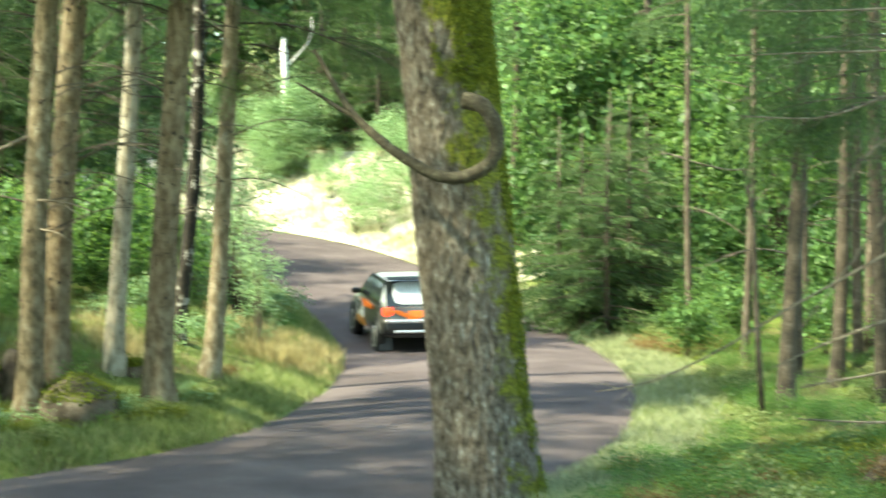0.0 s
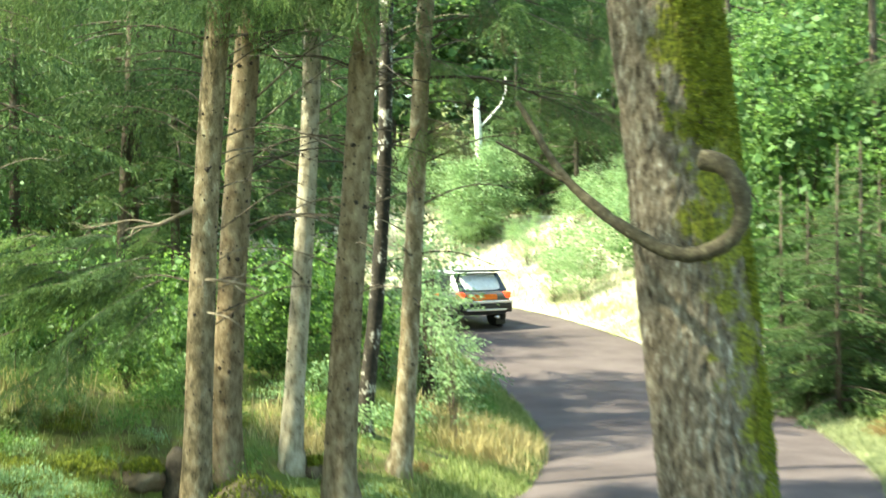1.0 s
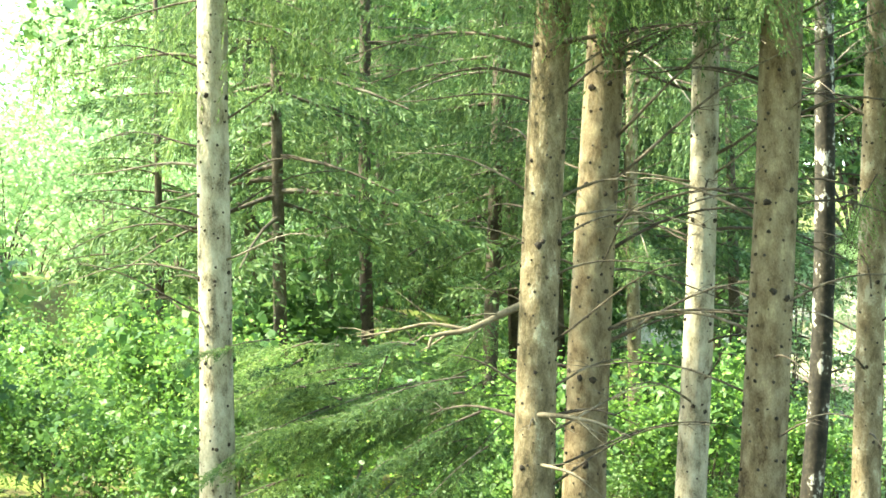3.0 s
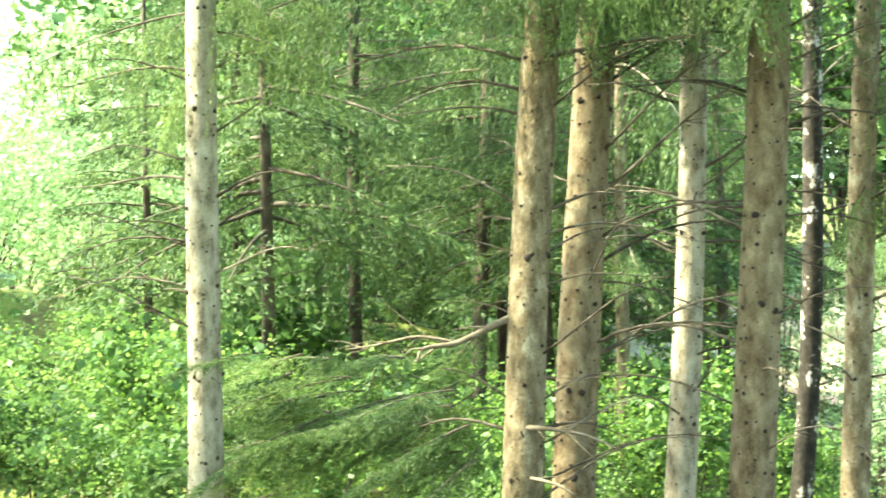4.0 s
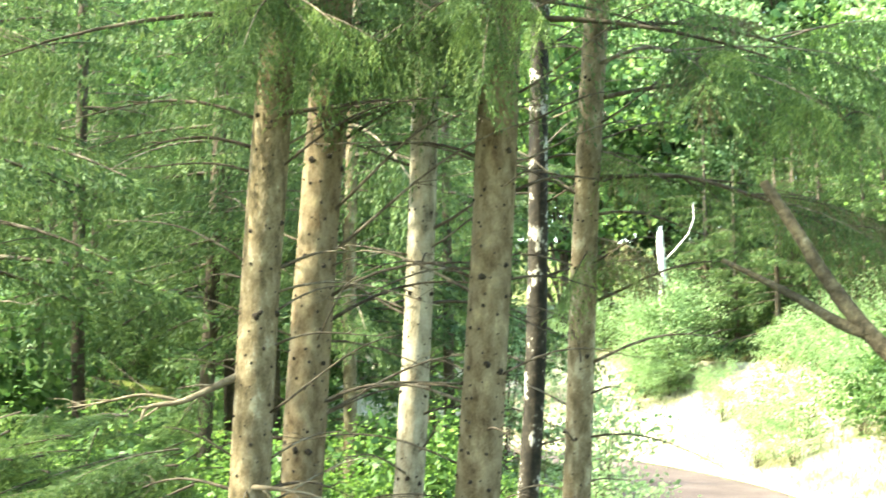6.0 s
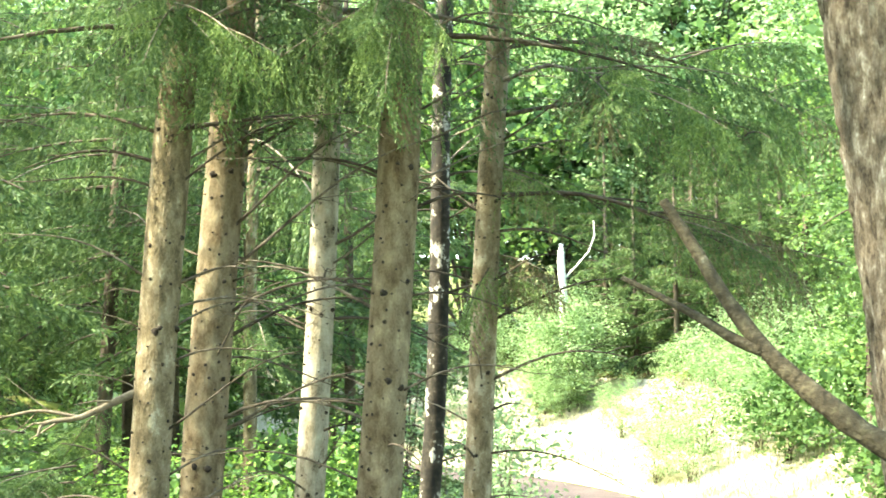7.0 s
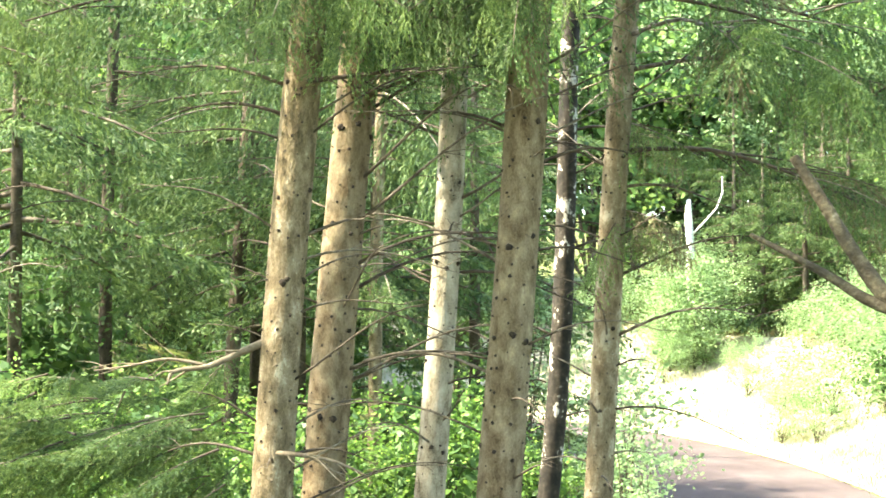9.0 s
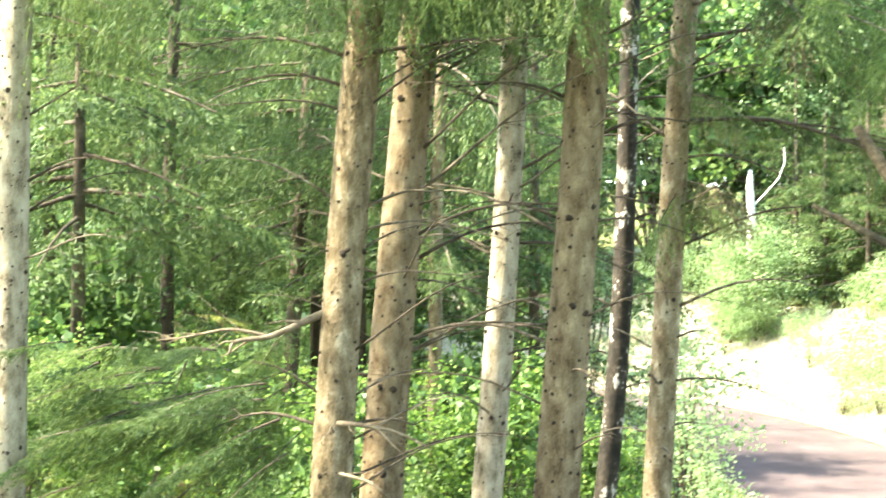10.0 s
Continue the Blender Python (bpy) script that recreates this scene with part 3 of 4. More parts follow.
spruce_trunk((5.75, 27.5, 0.15), (5.8, 27.5, 5.98), 0.16, "thin spruce trunk at the edge of the wood", 15, crown=CROWN_B, mat=M_DARKBARK)

for i, (x, y, dd) in enumerate([(6.9, 28, 0.15), (7.6, 30, 0.17), (5.3, 29.5, 0.12), (8.1, 27, 0.16), (6.7, 31.5, 0.15), (7.25, 24.5, 0.18), (4.9, 33.5, 0.12), (1.9, 44, 0.22), (3.4, 47, 0.2), (5.2, 42, 0.2)]):
    spruce_trunk((x, y, 0.2), (x + 0.1 * (i % 3 - 1), y, 6), dd, "thin dark trunk in the wood", 60 + i, mat=M_DARKBARK, crown=CROWN_C, stubs=8, knots=False)

# ---- the mossy tree ----
def mossy_tree():
    rng = random.Random(5)
    ob = thing("maple_tree", pose(0.5, 17.8, gz(0.5, 17.8)), "old mossy maple trunk with a hooked bare branch", "tree")
    z0 = gz(0.5, 17.8)
    slope = Vector((-0.1, 0, 1))

    def axis(z):
        return slope * z

    def rad(z):
        return 0.485 * (1.05 - 0.012 * z) * (1 + 0.18 * math.exp(-max(z, 0) * 2.2))
    n, zs = 190, [-0.4 + 0.035 * i for i in range(215)] + [7.6, 8.5, 9.5, 11]
    verts = []
    for z in zs:
        c = axis(z)
        for k in range(n):
            a = 6.283185 * k / n
            p = Vector((math.cos(a) * 3.2, math.sin(a) * 3.2, z * 1.1))
            f1 = noise.noise(Vector((p.x * 2.6, p.y * 2.6, p.z * 2.4)))
            f2 = noise.noise(Vector((p.x * 4.8 + 7, p.y * 4.8, p.z * 4.5)))
            ridge = 0.022 * max(0, 1 - abs(f1) * 6) + 0.022 * max(0, 1 - abs(f2) * 4.5) + noise.noise(p * 0.5) * 0.035 + 0.012 * noise.noise(p * 9)
            r = rad(z) * (1 - 0.02) + 0.03 - ridge
            verts.append(c + Vector((math.cos(a) * r, math.sin(a) * r, 0)))
    part("trunk", Geo().add(verts, [(i * n + k, i * n + (k + 1) % n, (i + 1) * n + (k + 1) % n, (i + 1) * n + k) for i in range(len(zs) - 1) for k in range(n)]), M_MAPLE_MOSSY, ob)
    # moss: tufts on the flank away from the sun
    nr = np.random.default_rng(4)
    c, d = [], []
    for i in range(60000):
        z = nr.uniform(-0.2, 6.5)
        a = radians(nr.uniform(-110, 15))
        zw = z + z0
        clump = noise.noise(Vector((math.cos(a) * 2.2, z * 1.3, math.sin(a) * 2.2))) + 0.5 * noise.noise(Vector((math.cos(a) * 7, z * 5, math.sin(a) * 7)))
        flank = 1.15 - abs(math.degrees(a) + 22) / 32  # the shaded flank, top to bottom
        cap = 1.5 - abs(math.degrees(a) + 60) / 34 - max(0, 4.5 - zw) * 5  # above the branch's root
        if clump * 0.9 + max(flank - 0.15, cap) < 0.66:
            continue
        r = rad(z) * 0.98 + 0.03
        o = Vector((math.cos(a), math.sin(a), 0))
        c.append(axis(z) + o * r)
        d.append(o * 0.7 + Vector((nr.normal() * 0.5, nr.normal() * 0.5, -0.7 + nr.normal() * 0.4)))
    part("moss", Geo().quads(blades(nr, np.array(c), np.array(d), nr.uniform(0.025, 0.06, len(c)), 0.02)), M_MOSS, ob, "yellow-green moss cushions", smooth=False, kind="stuff")
    hook = [(822, 178, 16.72), (852, 186, 16.65), (872, 212, 16.6), (880, 250, 16.6), (872, 282, 16.6), (845, 305, 16.6), (805, 316, 16.62), (765, 308, 16.65), (730, 288, 16.7), (690, 262, 16.8), (655, 232, 16.9), (628, 205, 16.95), (600, 165, 17.05), (575, 120, 17.15), (556, 88, 17.2)]
    twig = [(626, 204, 16.95), (605, 195, 17.0), (580, 178, 17.1), (553, 162, 17.2), (524, 146, 17.3)]

    def spot(px, py, y):
        e = math.radians(-2.693)
        u, v = (px - 784) / 3000, -(py - 441) / 3000
        yy, zz = math.cos(e) - v * math.sin(e), math.sin(e) + v * math.cos(e)
        return Vector((u * y / yy, y, 3.5 + zz * y / yy)) - ob.location
    pts = smooth_line(np.array([spot(*h) for h in hook]), 4)
    m = len(pts)
    geo = tube(Geo(), pts.tolist(), [0.082 * (1 - 0.76 * (i / m) ** 1.4) * rng.uniform(0.93, 1.08) for i in range(m)], 12, rough=0.1, rng=rng)
    br = part("branch", geo, M_BRANCH, ob, "bare branch hooked like a handle")
    pts = smooth_line(np.array([spot(*h) for h in twig]), 4)
    part("twig", tube(Geo(), pts.tolist(), [0.03 * (1 - 0.7 * i / len(pts)) for i in range(len(pts))], 8), M_BRANCH, br)
    # Crown above the view, added to shade the road and right verge.
    crown, clumps = leaf_cloud(71, 150, 46, 5.4, 6.5, 8.0, 0.26, 0.65)
    part("crown", crown, M_LEAF, ob, "unseen green leafy crown added to shade the road", smooth=False, kind="stuff")
    wood, top = Geo(), axis(9.5)
    for p in clumps[::7]:
        q = Vector(p)
        tube(wood, [top, top.lerp(q, 0.4) + Vector((0, 0, 0.5)), q], [0.16, 0.09, 0.02], 6, False)
    part("branchwood", wood, M_DARKBARK, ob, kind="stuff")
    return ob


mossy_tree()

def branch_through(ob, pts, thick, mat=None, twigs=0, seed=1, name="dead_branch"):
    """A branch through points of the world, with side twigs."""
    rng = random.Random(seed)
    p = smooth_line(np.array([Vector(q) - ob.matrix_basis.translation for q in pts]), 4)
    geo = tube(Geo(), p.tolist(), [thick * (1 - 0.82 * i / len(p)) * rng.uniform(0.9, 1.1) + 0.002 for i in range(len(p))], 7)
    for j in range(twigs):
        i = rng.randint(len(p) // 4, len(p) - 2)
        d = Vector(p[i + 1] - p[i]).normalized()
        w = (d + Vector((rng.uniform(-0.5, 0.5), rng.uniform(-0.8, 0.8), rng.uniform(-0.7, 0.5)))).normalized() * rng.uniform(0.15, 0.5)
        q = Vector(p[i])
        tube(geo, [q, q + w * 0.5 + Vector((0, 0, rng.uniform(-0.03, 0.03))), q + w], [thick * 0.3, thick * 0.2, 0.0015], 4, False)
    return part(name, geo, mat or M_TWIG, ob)


def green_bough(ob, start, az, tilt, length, which, mat, roll=0.0, flat=False):
    """One hanging or spreading green bough on a tree."""
    key = (which % 3, mat.name, flat)
    if key not in bough_meshes:
        q, st = (FLAT if flat else FINE)[which % 3]
        pts = st[::4]
        wood = tube(Geo(), [(0, 0, 0), *pts.tolist()], [0.009] + [0.007 * (1 - 0.85 * j / len(pts)) for j in range(len(pts))], 5, False)
        bough_meshes[key] = Geo().quads(q).mesh("bough", mat, False), wood.mesh("stem", M_TWIG)
    b = part("bough", bough_meshes[key][0], mat, ob)
    b.matrix_basis = Matrix.Translation(Vector(start) - ob.matrix_basis.translation) @ Matrix.Rotation(radians(az), 4, "Z") @ Matrix.Rotation(-radians(tilt), 4, "Y") @ Matrix.Rotation(radians(roll), 4, "X") @ Matrix.Scale(length, 4)
    part("stem", bough_meshes[key][1], M_TWIG, b)
    return b


bough_meshes = {}
# branches that stand out on the spruces
branch_through(T2, [(-5.2, 21.75, 3.96), (-5.45, 21.7, 3.85), (-5.7, 21.65, 3.74), (-5.95, 21.6, 3.7), (-6.0, 21.58, 3.6)], 0.032, twigs=3, seed=3, mat=M_TWIG_PALE)
branch_through(T2, [(-5.72, 21.65, 3.74), (-6.0, 21.6, 3.79), (-6.3, 21.6, 3.74), (-6.6, 21.6, 3.7)], 0.014, twigs=6, seed=4, mat=M_TWIG_PALE)
branch_through(T2, [(-5.3, 21.7, 3.1), (-5.0, 21.6, 3.1), (-4.7, 21.6, 3.05), (-4.45, 21.6, 2.95)], 0.02, twigs=8, seed=5, mat=M_TWIG_PALE)
branch_through(T2, [(-5.3, 21.7, 2.75), (-4.95, 21.6, 2.7), (-4.8, 21.6, 2.62)], 0.016, twigs=3, seed=6, mat=M_TWIG_PALE)
branch_through(T2, [(-5.0, 21.7, 5.85), (-4.6, 21.7, 5.88), (-4.1, 21.7, 5.92)], 0.022, twigs=6, seed=7)
rb = random.Random(77)
for i in range(34):
    reach = rb.uniform(0.1, 2.1)
    green_bough(T2, (-5.5 - reach, 22.2 + rb.uniform(-0.2, 0.8), 3.85 - 0.1 * reach + rb.uniform(-0.75, 0.05)), 180 + rb.uniform(-65, 65), rb.uniform(-22, 4), rb.uniform(0.8, 1.5), i, (M_NEEDLE, M_NEEDLE_PALE, M_NEEDLE)[i % 3], rb.uniform(-25, 25), True)
for i in range(22):
    green_bough(T2, (rb.uniform(-8.0, -5.9), rb.uniform(22.4, 23.4), rb.uniform(2.1, 3.5)), 180 + rb.uniform(-110, 110), rb.uniform(-32, -8), rb.uniform(0.9, 1.5), i, (M_NEEDLE, M_NEEDLE_PALE, M_NEEDLE)[i % 3], rb.uniform(-25, 25), True)
for k, pts in enumerate([[(-2.95, 24.5, 6.3), (-2.2, 24.3, 6.35), (-1.4, 24.2, 6.2), (-0.7, 24.1, 5.9)], [(-2.95, 24.5, 5.6), (-2.2, 24.2, 5.55), (-1.5, 23.9, 5.3), (-0.9, 23.7, 5.0)],
                         [(-2.95, 24.5, 6.9), (-2.3, 24.8, 7.0), (-1.3, 25.1, 6.8), (-0.4, 25.3, 6.4)], [(-2.95, 24.5, 6.6), (-2.4, 23.8, 6.6), (-1.9, 23.1, 6.3)]]):
    branch_through(T7, pts, 0.022, twigs=8, seed=40 + k)
    for i in range(7):
        a, b = pts[1 + i % (len(pts) - 2)], pts[2 + i % (len(pts) - 2)]
        f = rb.random()
        green_bough(T7, [p + (q - p) * f for p, q in zip(a, b)], rb.uniform(-85, 70), rb.uniform(-16, 6), rb.uniform(0.9, 1.7), i, (M_NEEDLE, M_NEEDLE_PALE, M_NEEDLE_BROWN, M_NEEDLE_PALE, M_NEEDLE)[(i + k) % 5])
for i in range(8):
    green_bough(T7, (-3.0, 24.5, 4.6 + rb.uniform(0.0, 1.4)), rb.uniform(-110, 60), rb.uniform(-30, -5), rb.uniform(0.6, 1.1), i, M_NEEDLE_BROWN if i % 2 else M_NEEDLE_PALE)
# boughs that hang down before the trunks
for tree, x, y, n in ((T2, -5.0, 21.7, 10), (T3, -4.8, 22.4, 8), (T4, -3.45, 22.3, 8), (T5, -4.2, 23.0, 5)):
    for i in range(n):
        green_bough(tree, (x, y, 6.68 + rb.uniform(0.0, 0.6)), rb.uniform(-165, -15), rb.uniform(-30, -8), rb.uniform(0.8, 1.4), i, M_NEEDLE_PALE if i % 3 == 2 else M_NEEDLE)
for i in range(12):
    green_bough(T1, (-8.0, 22.1, 6.1 + rb.uniform(0.0, 0.9)), rb.uniform(-60, 240), rb.uniform(-22, 0), rb.uniform(0.9, 2.0), i, M_NEEDLE_PALE if i % 2 else M_NEEDLE)

for tree, x, y in ((T8, -6.7, 30), (B1, -11.25, 32), (B2, -8.95, 31)):
    for i in range(14):
        green_bough(tree, (x, y, 4.6 + rb.uniform(0.0, 3.8)), rb.uniform(0, 360), rb.uniform(-16, 8), rb.uniform(1.4, 2.7), i, (M_NEEDLE, M_NEEDLE_PALE, M_NEEDLE)[i % 3])

# a spruce beyond the right of the road's bend, reaching in with bare branches
EDGE = spruce_trunk((5.75, 19.6, 1.0), (5.85, 19.6, 6.0), 0.24, "spruce with long bare lower branches", 16, crown=CROWN_A)
for k, pts in enumerate([[(5.7, 19.5, 2.9), (5.1, 19.5, 2.52), (4.0, 19.5, 1.9), (3.17, 19.5, 1.4), (2.4, 19.5, 1.05), (1.77, 19.5, 0.93)],
                         [(5.7, 19.5, 4.95), (5.07, 19.5, 4.86), (4.2, 19.4, 4.83), (3.24, 19.4, 4.79)],
                         [(5.7, 19.5, 4.6), (5.08, 19.5, 4.34), (4.6, 19.4, 4.16), (4.19, 19.4, 4.08), (3.38, 19.4, 4.11)],
                         [(5.7, 19.5, 5.4), (5.07, 19.5, 5.34), (4.1, 19.4, 5.3), (3.34, 19.4, 5.31)],
                         [(5.7, 19.5, 0.62), (5.13, 19.4, 0.59), (4.6, 19.4, 0.6), (4.09, 19.4, 0.63)],
                         [(5.7, 19.5, 1.35), (5.12, 19.4, 1.18), (4.5, 19.4, 1.07), (4.12, 19.4, 0.99)],
                         [(5.7, 19.5, 1.9), (5.11, 19.4, 1.77), (4.4, 19.4, 1.5), (3.79, 19.4, 1.22)],
                         [(5.7, 19.6, 3.4), (5.2, 19.7, 3.0), (4.7, 19.8, 2.3), (4.2, 19.9, 1.6)],
                         [(5.7, 19.6, 4.2), (5.0, 19.7, 3.75), (4.6, 19.8, 3.2)]]):
    branch_through(EDGE, pts, 0.019, twigs=7, seed=20 + k, mat=M_TWIG_PALE)
for i in range(12):
    green_bough(EDGE, (5.75, 20.2 + rb.uniform(0, 2), 4.3 + rb.uniform(0.0, 1.8)), 180 + rb.uniform(-30, 30), rb.uniform(-16, 6), rb.uniform(1.4, 2.6), i, M_NEEDLE)

post = thing("dead_sapling", pose(4.37, 23, gz(4.37, 23)), "broken dead sapling with a snapped top", "tree")
h3 = 3.5 - gz(4.37, 23)
part("trunk", tube(Geo(), [(0, 0, -0.1), (-0.1, 0, h3 * 0.4), (-0.16, 0, h3 * 0.8), (-0.27, 0, h3)], [0.045, 0.04, 0.035, 0.04], 8), M_DARKBARK, post)
branch_through(post, [(4.12, 23, 3.5), (3.8, 22.9, 3.5), (3.3, 22.8, 3.62), (2.9, 22.8, 3.75)], 0.016, twigs=6, seed=31)


# ---- rocks, stump and log ----
def boulder(x, y, r, squash, seed, mat=M_ROCK, mossy=True):
    ob = thing("boulder", pose(x, y, gz(x, y)), "brown granite boulder with a cap of green moss", "rock", "boulders under the spruces")
    bm = bmesh.new()
    bmesh.ops.create_icosphere(bm, subdivisions=4, radius=r)
    off = Vector((seed * 7.1, seed * 3.3, 0))
    for v in bm.verts:
        n = noise.noise(v.co * (1.6 / r) * 0.6 + off) * 0.35 + noise.noise(v.co * (4 / r) * 0.5 + off) * 0.1
        v.co *= 1 + n
        v.co.z = v.co.z * squash + r * squash * 0.45
    me = bpy.data.meshes.new("stone")
    bm.to_mesh(me)
    me.materials.append(mat)
    me.polygons.foreach_set("use_smooth", [True] * len(me.polygons))
    part("stone", me, mat, ob)
    if mossy:
        rng = np.random.default_rng(seed)
        top = [v.co.copy() for v in bm.verts if v.normal.z > 0.35 and v.co.z > r * squash * 0.9]
        if top:
            c = np.array(top)[rng.integers(len(top), size=1600)] + rng.normal(size=(1600, 3)) * r * 0.05
            part("moss", Geo().quads(blades(rng, c, unit(rng, 1600) * 0.7 + [0, 0, 0.7], rng.uniform(0.03, 0.06, 1600), 0.03)), M_MOSS, ob, "green moss cap", smooth=False, kind="stuff")
    bm.free()
    return ob


boulder(-4.68, 21.7, 0.5, 0.85, 1)
boulder(-4.28, 23.3, 0.2, 0.7, 4)
boulder(-6.0, 22.0, 0.26, 0.8, 3)
stump = thing("tree_stump", pose(-5.65, 22.1, gz(-5.65, 22.1)), "dark rotten mossy tree stump", "stump")
part("stump_wood", tube(Geo(), [(0, 0, -0.1), (0.02, 0, 0.2), (0, 0.03, 0.45), (0.03, 0, 0.52)], [0.22, 0.16, 0.13, 0.07], 14, rough=0.35, rng=random.Random(9)), M_DARKBARK, stump)
log = thing("fallen_log", pose(4.75, 17.9, gz(4.75, 17.9) + 0.12), "dark rotten log lying in the moss", "log")
part("log_stem", tube(Geo(), [(-0.35, -0.2, -0.2), (0, 0, 0.05), (0.5, 0.2, 0.25), (1.4, 0.4, 0.3)], [0.1, 0.12, 0.13, 0.12], 12, rough=0.15, rng=random.Random(3)), M_DARKBARK, log)

# ---- undergrowth, bushes and the wood behind ----
BUSH_A = build_bush("hazel_bush", 31, 40, 62, 1.1, 2.2, 0.075, M_LEAF, "fresh green leafy bush in the undergrowth")
BUSH_B = build_bush("hazel_bush", 32, 46, 60, 1.3, 2.8, 0.09, M_LEAF_SHADED, "leafy bush with shade put into its dark green leaves")
BUSH_C = build_bush("willow_bush", 33, 60, 70, 1.2, 2.9, 0.085, M_LEAF_PALE, "willow bush on the bank, sunlit paleness put into its leaves", spread=0.22, inner=False)
BUSH_D = build_bush("hazel_bush", 63, 44, 66, 1.1, 2.4, 0.07, M_LEAF_SUNLIT, "leafy bush with sun put into its light yellow-green leaves")
LOW_DARK = build_bush("bramble", 64, 20, 34, 0.6, 0.6, 0.06, M_LEAF_SHADED, "bramble with shade put into its dark leaves", "plant", 0.03, 0.16, 0.005)
LOW = build_bush("bramble", 34, 18, 28, 0.55, 0.5, 0.07, M_LEAF, "low bramble leaves on the forest floor", "plant", 0.03, 0.16, 0.005)
LOW_PALE = build_bush("bramble", 35, 18, 28, 0.55, 0.45, 0.07, M_LEAF_PALE, "low light green plants on the verge", "plant", 0.03, 0.16, 0.005)
MID = build_bush("rowan_tree", 47, 130, 84, 2.2, 6.5, 0.095, M_LEAF, "leafy rowan tree at the wood's edge", "tree", 0.5, 0.33, 0.04)
MID_DARK = build_bush("rowan_tree", 48, 130, 84, 2.2, 6.5, 0.095, M_LEAF_SHADED, "darker leafy rowan tree in the wood", "tree", 0.5, 0.33, 0.04)
MOSSY = build_bush("moss_cushion", 44, 20, 46, 0.5, 0.22, 0.045, M_MOSS, "cushion of yellow-green moss", "moss", 0.0, 0.1, 0.004)
RUST = build_bush("bracken", 36, 20, 44, 0.6, 0.6, 0.08, M_FERN_RUST, "rust-brown bracken beside the verge", "plant", 0.05, 0.2, 0.005)
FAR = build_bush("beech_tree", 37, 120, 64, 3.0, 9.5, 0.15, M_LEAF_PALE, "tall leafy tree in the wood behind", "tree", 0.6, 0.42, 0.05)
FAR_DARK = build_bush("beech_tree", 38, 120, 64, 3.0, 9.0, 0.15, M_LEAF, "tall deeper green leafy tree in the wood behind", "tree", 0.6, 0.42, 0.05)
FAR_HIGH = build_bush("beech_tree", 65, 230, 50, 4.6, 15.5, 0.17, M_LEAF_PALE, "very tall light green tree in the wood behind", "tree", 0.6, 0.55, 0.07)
YOUNG = build_spruce("young_spruce", 41, 4.2, 1.3, 62, M_NEEDLE, "young dark green spruce with drooping boughs", pool=THIN)
YOUNG_PALE = build_spruce("young_spruce", 42, 3.2, 1.0, 32, M_NEEDLE_PALE, "young light green spruce", pool=THIN)
TALL = build_spruce("spruce_tree", 43, 12, 2.3, 76, M_NEEDLE, "tall spruce with boughs down to the ground", trunk=0.11, pool=THIN)
LAYER = build_spruce("spruce_tree", 49, 10.5, 2.5, 54, M_NEEDLE, "spruce with layered green boughs above the bushes", base=2.9, trunk=0.1, pool=LAYERED)

for x, y, s in [(-6.5, 25.5, 0.7), (-7.6, 26.5, 0.9), (-9.5, 26, 0.9), (-10.8, 27.5, 1.1), (-6.2, 28.5, 0.8), (-8.2, 29.5, 1.0), (-12.5, 28, 1.0), (-13.5, 31, 1.2), (-10.5, 33, 1.2), (-7.3, 33.5, 1.0), (-15.5, 30, 1.1), (-16.5, 34, 1.3), (-5.6, 27.2, 0.6), (-9.6, 24, 0.8), (-11, 24.5, 0.9), (-8.6, 25, 0.7), (-12.2, 25.5, 1.0), (-7, 24.6, 0.6), (-13.8, 27, 1.0), (-15, 26, 1.1), (-6.2, 24.3, 0.45), (-10.2, 29, 1.0), (-17.5, 28.5, 1.2)]:
    put(BUSH_A, x, y, s)
for x, y, s in [(-5.4, 27.6, 0.85), (-4.7, 29.6, 0.75), (-5.9, 30.4, 1.0), (-8.0, 26.0, 0.95), (-9.7, 25.2, 1.0), (-11.4, 26.4, 1.05), (-6.7, 27.0, 0.9), (-12.9, 25.0, 1.0)]:
    put(BUSH_D, x, y, s)
for x, y, s in [(-11.8, 30.5, 1.0), (-9.4, 35.5, 1.2), (-14.2, 36, 1.3), (-18, 31, 1.2), (3.2, 38, 1.0), (4.6, 40, 1.2), (6.2, 37, 1.0), (2.5, 42, 1.2), (7.8, 34, 1.0), (9.5, 36, 1.2), (8.2, 41, 1.4), (1.8, 46, 1.3), (0.4, 48.5, 1.0)]:
    put(BUSH_B, x, y, s)
for x, y, s in [(-5.5, 57.6, 1.05), (-5.1, 58, 1), (-2.6, 52.5, 0.54), (-1.4, 51, 0.96), (0.3, 52, 0.66), (-3.6, 54.5, 0.54), (-0.4, 54.5, 0.72), (1.8, 54, 0.72), (3.4, 51, 1.06), (-6, 56.5, 0.5), (-9, 58.5, 0.5), (2.6, 48.5, 0.77), (-1.8, 49.6, 0.58), (-0.2, 49.8, 0.77), (0.9, 50.2, 0.96), (-2.6, 50.4, 0.48), (2.6, 52.5, 0.72), (-1.2, 56, 0.66), (0.8, 57, 0.78), (-4.2, 56.5, 0.24), (-7.5, 57.5, 0.4), (-5.5, 58.2, 0.8), (-5.9, 57.6, 0.5), (-5, 57.4, 0.55), (-5.4, 56.9, 0.45), (-4.8, 60, 0.9), (-6.4, 60, 0.8), (-5.6, 57.8, 0.6), (-2.2, 56.5, 0.48), (-8, 60.5, 0.8), (-20, 40, 1.3), (-22, 38, 1.4), (-21, 43, 1.4), (-23.5, 36, 1.3), (-25, 46, 2.2), (-30, 50, 2.4), (-27, 42, 1.9), (-34, 58, 2.8), (-22, 48, 2), (-29, 60, 2.6), (-24, 58, 2.8), (-20, 54, 2.2), (-32, 66, 3.2), (-27, 64, 3.2)]:
    put(BUSH_C, x, y, s)
